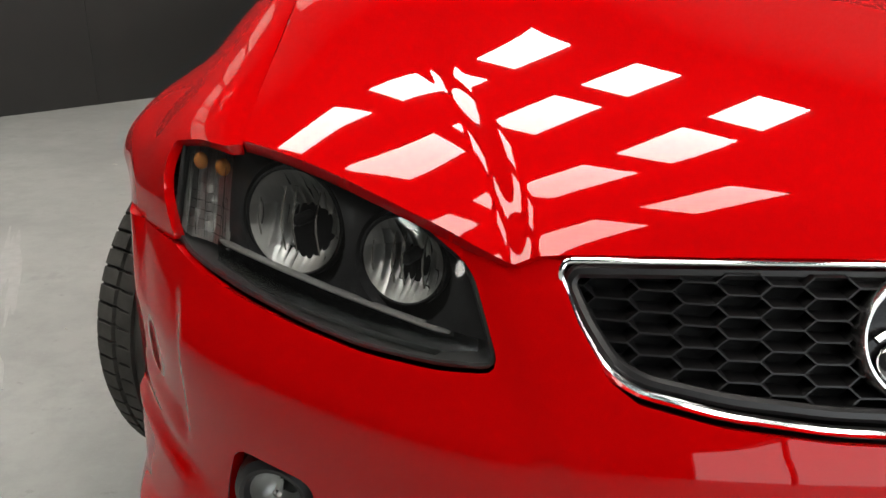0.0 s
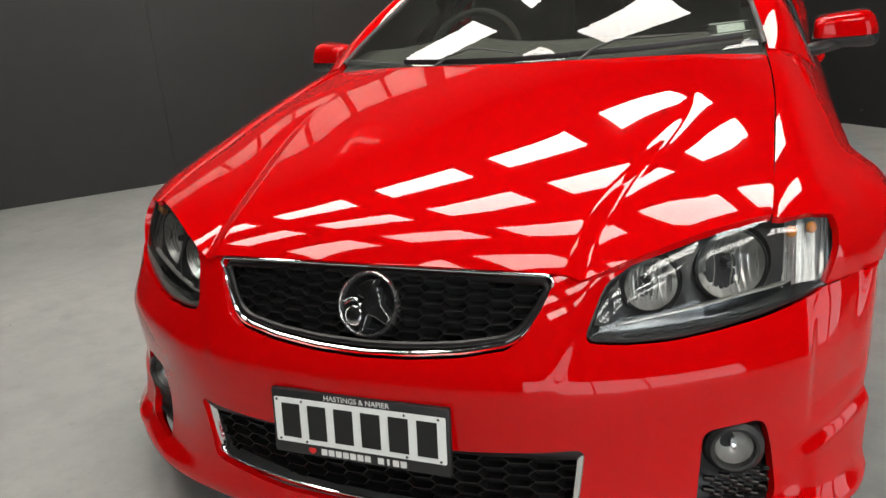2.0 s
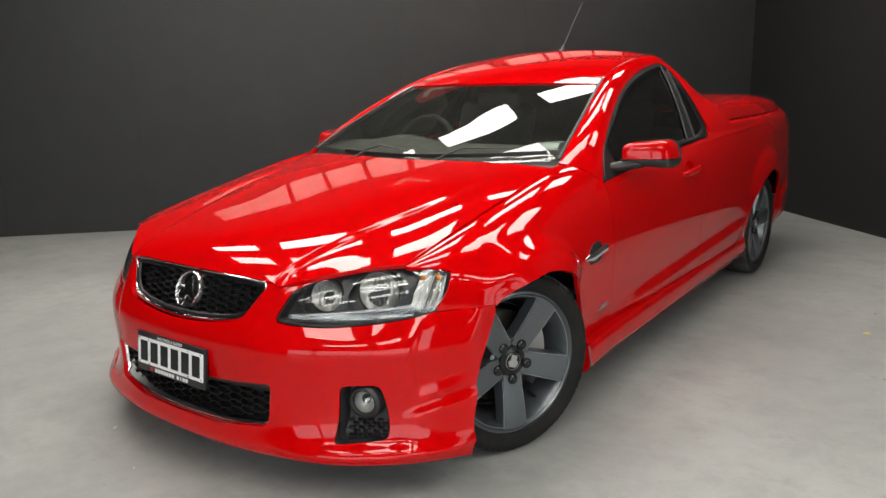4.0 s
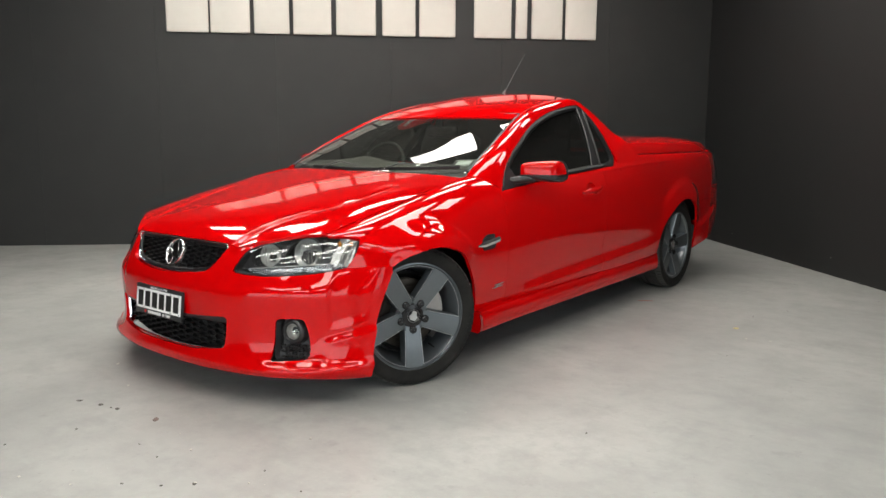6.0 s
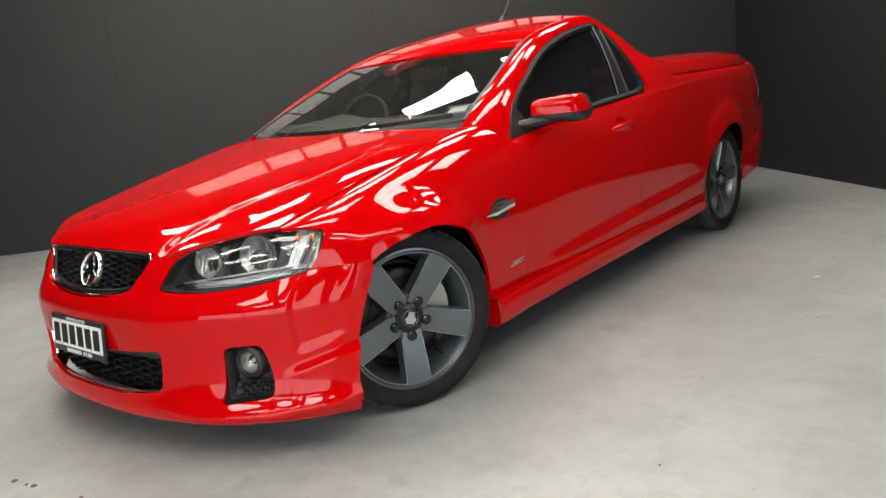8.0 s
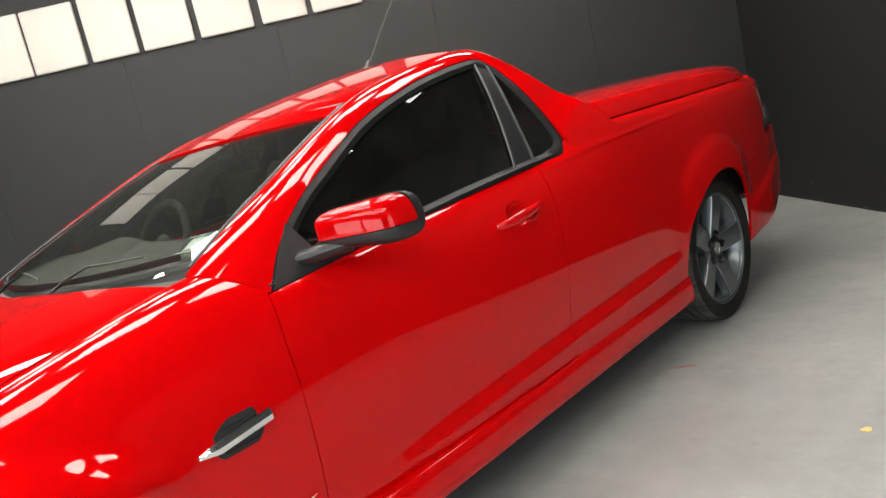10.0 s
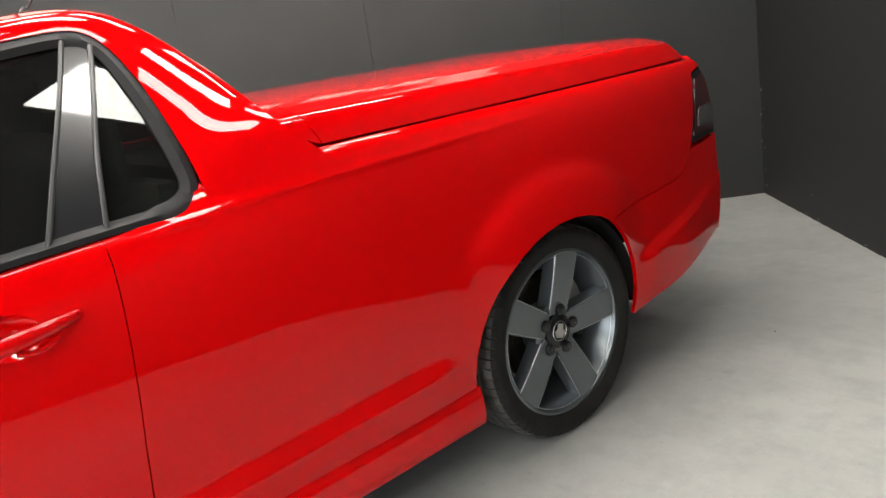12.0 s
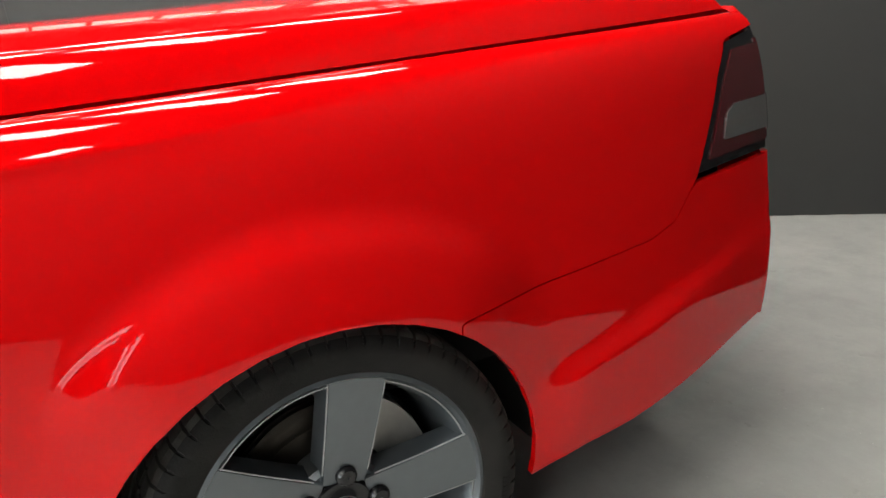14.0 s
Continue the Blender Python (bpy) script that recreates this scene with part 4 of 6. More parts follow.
# wedge caps between the lid and the sails, their lower edge rising to a point
for m in (1, -1):
    V = []
    for k in range(16):
        f = k / 15
        y = 2.215 + (2.3425 - 2.215) * f
        low = 0.052 * (1 - f) ** 1.4
        for j in range(16):
            e = low + (0.26 - low) * (j / 15) ** 2.0
            h = float(lid_prof(e))
            V.append(((float(lid_x(y)) - e) * m, y - 0.3 * h - 0.05 * min(1.0, e / 0.15) * (1 - f), LID_Z + h))
    sheet("lid_end_cap", V, grid_faces(16, 16), PAINT, CAR, "small red cap in front of the lid", 0.02, centre=(0, 2.3, 0.9))

# ---- side skirts ----
for m in (1, -1):
    V, ny = [], 90
    for k in range(ny):
        y = 0.395 + (2.652 - 0.395) * k / (ny - 1)
        f = k / (ny - 1)
        top = 0.280 + 0.024 * f
        xo = 0.936 - 0.034 * f + 0.014 * float(smooth(0.15, 0.0, f))
        low = 0.176 + 0.012 * f
        prof = [(0.86, top + 0.005), (xo - 0.010, top + 0.003), (xo - 0.002, top), (xo + 0.004, top - 0.03), (xo + 0.008, (top + low) / 2 - 0.01), (xo + 0.002, low + 0.012), (xo - 0.012, low), (0.885, low + 0.004), (0.870, low + 0.05)]
        V += [(a * m, y, b) for a, b in prof]
    sheet("side_skirt", V, grid_faces(ny, 9) + [tuple(range(9))], PAINT, CAR, "red side skirt below the door", 0.03)

# ---- dark inside: wheel liners, floor pan, inner body ----
for m in (1, -1):
    for cy, cz in (FRONT_HUB, REAR_HUB):
        bm = bmesh.new()
        rows = []
        for x in (0.80 if cy < 1 else 0.862, 0.52):
            rows.append([bm.verts.new((x * m, cy + 0.012 - 0.395 * math.cos(t), cz + 0.358 * math.sin(t))) for t in np.linspace(-0.02, math.pi + 0.12, 30)])
        for a, b in zip(rows[0][:-1], range(29)):
            bm.faces.new((rows[0][b], rows[0][b + 1], rows[1][b + 1], rows[1][b]))
        bm.faces.new(rows[1])
        part("wheel_liner", bm, VOID, CAR, "black plastic wheel arch liner")
bm = bmesh.new()
box(bm, (0, 1.60, 0.215), (1.56, 2.25, 0.10), 0.02)
box(bm, (0, 1.60, 0.25), (1.2, 4.2, 0.10), 0.02)
box(bm, (0, 1.75, 0.44), (1.02, 4.1, 0.30), 0.02)
box(bm, (0, 3.1, 0.72), (1.52, 1.75, 0.55), 0.02)
part("underbody", bm, VOID, CAR, "dark underside and tray")
bm = bmesh.new()
box(bm, (0, 0.0, 0.52), (0.78, 1.05, 0.34), 0.03)
box(bm, (0, 0.1, 0.66), (1.30, 0.70, 0.14), 0.03)
part("engine_bay", bm, VOID, CAR, "dark engine bay behind the grille")


# ---- grilles ----
def honeycomb(poly, ysurf, px, pz, bar, depth, x0=0.0, z0=0.0):
    """Stretched six-sided cells inside an outline (x, z), standing on the surface y = ysurf(x, z)."""
    V, F = [], []
    xs, zs = [p[0] for p in poly], [p[1] for p in poly]
    for r in range(int((max(zs) - min(zs)) / pz) + 3):
        for c in range(-int(max(xs) / px) - 2, int(max(xs) / px) + 3):
            cx = x0 + (c + (0.5 if r % 2 else 0.0)) * px
            cz = z0 + min(zs) - pz + r * pz
            w, h, k = px * 0.183, pz * 0.99, px * 0.134
            hexa = [(-w, h), (w, h), (w + k, 0), (w, -h), (-w, -h), (-w - k, 0)]
            i0 = len(V)
            sx, sz = 1 - bar / w * 0.6, 1 - bar / h
            for s0, s1, back in ((1, 1, 0), (sx, sz, 0), (sx * 0.97, sz * 0.95, depth)):
                for a, b in hexa:
                    V.append((cx + a * s0, back, cz + b * s1))
            for lay in (0, 6):
                for q in range(6):
                    F.append((i0 + lay + q, i0 + lay + (q + 1) % 6, i0 + lay + 6 + (q + 1) % 6, i0 + lay + 6 + q))
    V = np.array(V)
    V[:, 1] += ysurf(V[:, 0], V[:, 2])
    return clip(V, F, poly_d(poly, V[:, 0], V[:, 2]))


def scaled(poly, d):
    """The outline drawn in by about d."""
    c = np.mean(np.array(poly), axis=0)
    out = []
    for p in poly:
        v = np.array(p) - c
        n = np.linalg.norm(v * [0.35, 1])
        out.append(tuple(c + v * [1 - d / max(abs(c[0] - min(q[0] for q in poly)), 1e-3), 1 - d / max(abs(c[1] - min(q[1] for q in poly)), 1e-3)]))
    return out


def back_plate(name, poly, ysurf, off, material, label):
    g = np.array([(x, 0.0, z) for x in np.linspace(-0.46, 0.46, 93) for z in np.linspace(0.18, 0.72, 80)])
    V, F = clip(g, grid_faces(93, 80), poly_d(poly, g[:, 0], g[:, 2]) + 0.012)
    V[:, 1] = ysurf(V[:, 0], V[:, 2]) + off
    sheet(name, V, F, material, CAR, label, 0.01, centre=(0, 0, 0.6))


grille_in = scaled(GRILLE, 0.010)
V, F = honeycomb(grille_in, lambda x, z: grille_y(x, z) + 0.012, 0.085, 0.0098, 0.0007, 0.020, 0.0, 0.004)
from_lists("grille_mesh", V, F, GRILLE_BLACK, CAR, "black honeycomb grille", flat=True)
back_plate("grille_backing", GRILLE, grille_y, 0.036, VOID, "black backing of the grille")


def loop3(poly, ysurf, off, n=1):
    return [(x, float(ysurf(np.array(x), np.array(z))) + off, z) for x, z in poly]


bm = bmesh.new()
fine = round_poly(GRILLE, 0.018, 6)
rad = [0.0032 + 0.0026 * float(smooth(0.64, 0.57, z)) for x, z in fine]
tube(bm, [(x, y - 0.009 * float(smooth(0.655, 0.68, z)), z - 0.003 * float(smooth(0.67, 0.686, z))) for x, y, z in loop3(fine, grille_y, -0.004)], rad, 10, closed=True, up=(0, 1, 0))
part("grille_surround", bm, CHROME, CAR, "polished chrome grille surround")
bm = bmesh.new()
fine = round_poly(scaled(GRILLE, 0.012), 0.02, 4)
tube(bm, loop3(fine, grille_y, 0.004), 0.0075, 8, closed=True, up=(0, 1, 0))
part("grille_inner_frame", bm, GRILLE_BLACK, CAR, "black inner frame of the grille")

# badge on the grille: a ring with plain polished shapes
face = Matrix.Translation((0, -0.672, 0.619)) @ Euler((radians(90 + 0), 0, 0)).to_matrix().to_4x4() @ Euler((radians(-23), 0, 0)).to_matrix().to_4x4()
axis = face @ Euler((0, radians(-90), 0)).to_matrix().to_4x4()
bm = bmesh.new()
lathe(bm, [(0.0555, -0.010), (0.0560, 0.004), (0.0585, 0.0075), (0.0610, 0.0075), (0.0635, 0.003), (0.0640, -0.012)], 64, axis)
part("badge_ring", bm, BADGE, CAR, "chrome badge ring")
bm = bmesh.new()
disc(bm, 0.057, -0.004, 48, axis)
part("badge_backing", bm, GLOSS_BLACK, CAR, "gloss black badge backing")
bm = bmesh.new()
prism(bm, round_poly([(-0.022, 0.030), (-0.002, 0.043), (0.016, 0.046), (0.010, 0.036), (0.022, 0.030), (0.018, 0.022), (0.028, 0.012), (0.024, 0.004), (0.032, -0.006), (0.047, -0.020),
                     (0.038, -0.034), (0.018, -0.022), (0.004, -0.018), (-0.004, -0.050), (-0.014, -0.050), (-0.008, -0.024), (-0.012, 0.000), (-0.004, 0.010), (-0.018, 0.014)], 0.004, 3), 0.009, face @ Matrix.Diagonal((1.12, 1.08, 1, 1)), 0.0025)
part("badge_shape", bm, EMBLEM, CAR, "polished plain shape on the badge")
bm = bmesh.new()
bmesh.ops.create_uvsphere(bm, u_segments=20, v_segments=12, radius=0.0185, matrix=face @ Matrix.Translation((-0.026, -0.022, 0.002)) @ Matrix.Diagonal((1.1, 1.1, 0.35, 1)))
part("badge_boss", bm, EMBLEM, CAR, "polished boss on the badge")
bm = bmesh.new()
tube(bm, [face @ Vector((-0.048 + 0.044 * f, 0.000 + 0.012 * math.sin(f * 2.6) - 0.028 * f ** 3, 0.004)) for f in np.linspace(0, 1, 9)], 0.004, 8)
part("badge_shape", bm, EMBLEM, CAR, "polished plain shape on the badge")


# lower grille
def lower_y(x, z):
    return -0.742 + 0.27 * x * x + 0.0 * z


low_in = scaled(LOWER, 0.008)
V, F = honeycomb(low_in, lambda x, z: lower_y(x, z) + 0.024, 0.096, 0.0126, 0.0009, 0.020, 0.0, 0.0)
V, F = clip(V, F, 0.352 - V[:, 2])
from_lists("lower_grille_mesh", V, F, GRILLE_BLACK, CAR, "black honeycomb lower grille", flat=True)
back_plate("lower_grille_backing", LOWER, lower_y, 0.05, VOID, "black backing of the lower grille")
V = []
for x in np.linspace(-0.412, 0.412, 60):
    y = float(lower_y(np.array(x), 0))
    V += [(x, y + 0.028, 0.392), (x, y + 0.004, 0.388), (x, y + 0.002, 0.372), (x, y + 0.010, 0.352), (x, y + 0.030, 0.350)]
sheet("grille_crossbar", V, grid_faces(60, 5), TRIM, CAR, "matt black bar above the lower grille", 0.006)
for m in (1, -1):
    bm = bmesh.new()
    pts = [(0.408, 0.378), (0.402, 0.33), (0.394, 0.262), (0.372, 0.240), (0.30, 0.231), (0.20, 0.2265), (0.10, 0.225), (0.0, 0.225)]
    pts = [p for a, b in zip(pts, pts[1:]) for p in ((a[0] + (b[0] - a[0]) * t, a[1] + (b[1] - a[1]) * t) for t in (0, 0.33, 0.66))] + [pts[-1]]
    rad = [0.010 if z > 0.26 else 0.005 for x, z in pts]
    tube(bm, [(x * m, float(lower_y(np.array(x), 0)) + (0.012 if z > 0.26 else 0.004), z) for x, z in pts], rad, 8, flat=(1.0, 0.75), up=(0, 1, 0))
    part("lower_grille_trim", bm, CHROME, CAR, "chrome strip round the lower grille")

# ---- number plate in its dealer frame ----
PLATE = Matrix.Translation((0, -0.769, 0.402)) @ Euler((radians(90 - 6), 0, 0)).to_matrix().to_4x4()
part("plate_frame", (lambda b: (box(b, (0, 0, -0.006), (0.372, 0.134, 0.014), 0.004, PLATE), b)[1])(bmesh.new()), TRIM, CAR, "black plastic dealer plate frame")
bm = bmesh.new()
prism(bm, round_poly([(-0.179, -0.042), (0.179, -0.042), (0.179, 0.050), (-0.179, 0.050)], 0.004), 0.0015, PLATE @ Matrix.Translation((0, 0, 0.0006)))
part("number_plate", bm, WHITE_PLATE, CAR, "white number plate with black bars")
for k in range(6):
    bm = bmesh.new()
    box(bm, (-0.1425 + 0.057 * k, 0.004, 0.0030), (0.040, 0.070, 0.0018), 0.0006, PLATE, 1)
    part("plate_bar", bm, BLACK_INK, CAR, "plain black bar on the plate")
for x, y in ((-0.173, 0.045), (-0.118, 0.045), (0.098, 0.045), (0.165, 0.045), (-0.170, -0.037), (-0.112, -0.038), (0.100, -0.038), (0.168, -0.037)):
    bm = bmesh.new()
    lathe(bm, [(0.0005, 0.0028), (0.0026, 0.0026), (0.003, 0.001)], 10, PLATE @ Matrix.Translation((x, y, 0)) @ Euler((0, radians(-90), 0)).to_matrix().to_4x4())
    part("plate_rivet", bm, BLACK_INK, CAR, "black plate rivet")
cu = bpy.data.curves.new("place_text", "FONT")
cu.body, cu.size, cu.align_x, cu.align_y, cu.extrude = "HASTINGS & NAPIER", 0.0150, "CENTER", "CENTER", 0.0004
tmp = bpy.data.objects.new("place_text", cu)
scene.collection.objects.link(tmp)
bpy.context.view_layer.update()
me = bpy.data.meshes.new_from_object(tmp.evaluated_get(bpy.context.evaluated_depsgraph_get()))
bpy.data.objects.remove(tmp)
me.materials.clear()
me.materials.append(WHITE_INK)
me.transform(PLATE @ Matrix.Translation((0, 0.0578, 0.0014)))
ob = new("frame_lettering", me)
ob.parent = CAR
tagged(ob, "white lettering on the frame's top")
for k in range(11):
    w = 0.0125 if k not in (8,) else 0.005
    x = -0.075 + 0.0155 * k + (0.012 if k > 6 else 0)
    bm = bmesh.new()
    box(bm, (x, -0.0545, 0.0016), (w, 0.0125, 0.001), 0.0002, PLATE, 1)
    part("frame_bar", bm, WHITE_INK, CAR, "small pale bar on the frame")
bm = bmesh.new()
prism(bm, [(-0.108, -0.049), (-0.094, -0.049), (-0.093, -0.056), (-0.101, -0.062), (-0.109, -0.056)], 0.0012, PLATE @ Matrix.Translation((0, 0, 0.0012)))
part("frame_mark", bm, RED_INK, CAR, "small red mark on the frame")


# ---- headlamps ----
def lamp_grid(poly, off, step=0.006, grow=0.0):
    xs, zs = np.arange(0.40, 0.815, step), np.arange(0.55, 0.745, step)
    g = np.array([(x, 0.0, z) for x in xs for z in zs])
    V, F = clip(g, grid_faces(len(xs), len(zs)), poly_d(poly, g[:, 0], g[:, 2]) + grow)
    V[:, 1] = lamp_y(V[:, 0], V[:, 2]) + off
    return V, F


for m in (1, -1):
    V, F = lamp_grid(HEAD, 0.085)
    lamp = sheet("headlamp", V, F, LAMP_BLACK, CAR, "headlamp with smoked black housing", 0.0, mirror=m < 0)
    S = Matrix.Diagonal((m, 1, 1, 1))
    # wall and rim of the housing
    bm = bmesh.new()
    edge = HEAD
    rows = [[bm.verts.new((x * m, float(lamp_y(np.array(x), np.array(z))) + o + 0.010 * float(smooth(0.775, 0.80, x)), z)) for x, z in edge] for o in (0.001, 0.09)]
    n = len(edge)
    for k in range(n):
        bm.faces.new((rows[0][k], rows[0][(k + 1) % n], rows[1][(k + 1) % n], rows[1][k]))
    part("housing_wall", bm, LAMP_BLACK, lamp)
    bm = bmesh.new()
    tube(bm, [(x * m, float(lamp_y(np.array(x), np.array(z))) + 0.002 + 0.010 * float(smooth(0.775, 0.80, x)), z) for x, z in edge], 0.0036, 6, closed=True, up=(0, 1, 0))
    part("lamp_seal", bm, TRIM, lamp, "black rubber seal")
    V, F = lamp_grid(HEAD, 0.0, 0.004)
    inside = poly_d(HEAD, V[:, 0], V[:, 2])
    V[:, 1] -= 0.012 * (1 - np.clip(1 - inside / 0.045, 0, 1) ** 2) * smooth(0.815, 0.75, V[:, 0])
    V, F = slab(V * [m, 1, 1], F if m > 0 else [tuple(reversed(f)) for f in F], (0, -1, 0), -0.003)
    cover = from_lists("lens_cover", V, F, LENS, lamp, "clear plastic lens cover")
    cover.visible_shadow = False
    for bx, bz, r, deep in ((0.640, 0.648, 0.064, 0.046), (0.506, 0.638, 0.049, 0.042)):
        y = float(lamp_y(np.array(bx), np.array(bz)))
        ax = S @ Matrix.Translation((bx, y + 0.040, bz)) @ Vector((0.45, -1, 0.10)).to_track_quat("X", "Z").to_matrix().to_4x4()
        bm = bmesh.new()
        # a bowl of upright flutes, broken into steps
        cut = random.Random(int(bx * 1000))
        cols, tall = 11, 5
        for i in range(cols):
            for j in range(tall):
                tilt, step, turn = cut.uniform(-0.34, 0.20), cut.uniform(-0.0022, 0.0022), cut.uniform(-0.16, 0.16)
                cell = []
                for a in range(5):
                    for b in range(3):
                        u, w = 2 * (i + a / 4) / cols - 1, 2 * (j + b / 2) / tall - 1
                        q = math.hypot(u, w)
                        if q > 1:
                            u, w = u / q, w / q
                        q = min(q, 1.0)
                        flute = 0.0030 * (2 * a / 4 - 1) ** 2 + r * (tilt * (b - 1) / tall + turn * (a - 2) / 2 / cols)
                        cell.append(bm.verts.new(ax @ Vector((-deep * (1 - q * q) + (flute + step) * (1 - q ** 6), r * u, r * w))))
                for a in range(4):
                    for b in range(2):
                        bm.faces.new((cell[3 * a + b], cell[3 * a + 3 + b], cell[3 * a + 4 + b], cell[3 * a + 1 + b]))
        bmesh.ops.dissolve_degenerate(bm, dist=0.0002, edges=bm.edges)
        part("reflector", bm, LAMP_CHROME, lamp, "fluted mirror reflector")
        bm = bmesh.new()
        lathe(bm, [(r + 0.001, -0.002), (r + 0.002, 0.002), (r + 0.005, 0.001), (r + 0.006, -0.01)], 40, ax)
        part("bezel", bm, LAMP_BLACK, lamp, "black reflector bezel")
        bm = bmesh.new()
        lathe(bm, [(0.0005, -0.006), (0.006, -0.007), (0.008, -0.012), (0.008, -0.05)], 16, ax)
        part("bulb_shield", bm, LAMP_BLACK, lamp, "dark bulb shield")
        bm = bmesh.new()
        for k in (1, 3, 4, 6):
            tube(bm, [ax @ Vector((0.004 - 0.012 * abs(t), r * 0.86 * (k - 3) / 3.4, r * 0.62 * t)) for t in np.linspace(-1, 1, 6) if (r * 0.86 * (k - 3) / 3.4) ** 2 + (r * 0.62 * t) ** 2 < (r * 0.95) ** 2], 0.0011, 6)
        part("lens_rib", bm, RIB_CLEAR, lamp, "fine ribs in the reflector")
    # black mask round the two bowls
    xs, zs = np.arange(0.405, 0.735, 0.005), np.arange(0.585, 0.735, 0.005)
    g = np.array([(x, 0.0, z) for x in xs for z in zs])
    V, F = clip(g, grid_faces(len(xs), len(zs)), np.minimum(poly_d(HEAD, g[:, 0], g[:, 2]) - 0.004, g[:, 2] - 0.587 - 0.07 * (g[:, 0] - 0.47)))
    for bx, bz, r in ((0.640, 0.648, 0.068), (0.506, 0.638, 0.053)):
        V, F = clip(V, F, np.hypot(V[:, 0] - bx, V[:, 2] - bz) - r)
    V[:, 1] = lamp_y(V[:, 0], V[:, 2]) + 0.034 - 0.010 * smooth(0.03, 0.0, np.minimum(np.hypot(V[:, 0] - 0.640, V[:, 2] - 0.648) - 0.068, np.hypot(V[:, 0] - 0.506, V[:, 2] - 0.638) - 0.053))
    sheet("bowl_mask", V, F, LAMP_BLACK, lamp, "black mask round the reflectors", 0.02, mirror=m < 0, centre=(0.6 * m, 0.2, 0.6))
    # smoked shelf below the bowls, with a bright rolled edge
    V = []
    for x in np.linspace(0.425, 0.745, 40):
        lip = 0.586 + 0.075 * (x - 0.47)
        y0 = float(lamp_y(np.array(x), np.array(0.58)))
        for f in np.linspace(0, 1, 12):
            V.append((x * m, y0 + 0.008 + 0.030 * f ** 0.6, 0.5665 + 0.045 * max(0.0, x - 0.62) + (lip - 0.5665 - 0.045 * max(0.0, x - 0.62)) * f ** 1.5))
    sheet("shelf", V, grid_faces(40, 12), SMOKED, lamp, "smoked mirror shelf below the reflectors", 0.0, centre=(0.6 * m, 0.2, 0.5))
    bm = bmesh.new()
    pts = [(x * m, float(lamp_y(np.array(x), np.array(0.59))) + 0.026, 0.587 + 0.085 * (x - 0.47)) for x in np.linspace(0.455, 0.738, 24)]
    tube(bm, pts, [0.0016] + [0.0036] * 22 + [0.0016], 10, flat=(1.6, 0.8))
    part("shelf_edge", bm, DULL_CHROME, lamp, "bright rolled edge of the shelf")
    for cx, cz in ((0.655, 0.583), (0.53, 0.5765)):
        bm = bmesh.new()
        for k in range(9):
            x = cx + 0.0036 * (k - 4)
            tube(bm, [(x * m, float(lamp_y(np.array(x), np.array(cz))) + 0.012, cz - 0.004), (x * m, float(lamp_y(np.array(x), np.array(cz))) + 0.018, cz + 0.006)], 0.0010, 5)
        part("shelf_rib", bm, SMOKED, lamp, "patch of fine ribs on the shelf")
    # indicator: bright facets, upright ribs and an amber bulb
    facet = random.Random(12)
    V, F = [], []
    rows, cols = 11, 9
    lean = [facet.uniform(-0.0030, 0.0030) for j in range(cols)]
    for i in range(rows):
        for j in range(cols):
            x0, z0 = 0.728 + 0.0085 * j, 0.598 + 0.0102 * i
            a, b, n = lean[j] + facet.uniform(-0.0006, 0.0006), facet.uniform(-0.0016, 0.0006), len(V)
            for dx, dz in ((0, 0), (0.0085, 0), (0.0085, 0.0102), (0, 0.0102)):
                x, z = x0 + dx, z0 + dz
                bulge = 9.0 * (dx / 0.0085 - 0.5) ** 2 * 0.0006
                V.append((x * m, float(lamp_y(np.array(min(x, 0.80)), np.array(z))) + 0.046 - 5.0 * (x - 0.758) ** 2 - 1.2 * max(0.0, 0.66 - z) ** 1.5 + a * (dx / 0.0085 * 2 - 1) + b * (dz / 0.0102 * 2 - 1) + bulge, z))
            F.append((n, n + 1, n + 2, n + 3))
    V, F = clip(np.array(V), F, poly_d([(x * m, z) for x, z in HEAD], np.array(V)[:, 0], np.array(V)[:, 2]) - 0.004)
    from_lists("indicator_reflector", V, F, DULL_CHROME, lamp, "faceted bright indicator reflector", flat=True)
    for k in range(5):
        x = 0.735 + 0.0145 * k
        bm = bmesh.new()
        tube(bm, [(x * m, float(lamp_y(np.array(x), np.array(z))) + 0.020, z) for z in np.linspace(0.604, 0.706, 12)], 0.0021, 8)
        part("indicator_rib", bm, LENS, lamp, "clear upright indicator rib").visible_shadow = False
    for bx in (0.742, 0.778):
        bm = bmesh.new()
        bmesh.ops.create_uvsphere(bm, u_segments=14, v_segments=10, radius=0.011, matrix=Matrix.Translation((bx * m, float(lamp_y(np.array(bx), np.array(0.69))) + 0.022, 0.690)) @ Matrix.Diagonal((0.9, 0.6, 1.1, 1)))
        part("indicator_bulb", bm, AMBER, lamp, "amber indicator bulb")

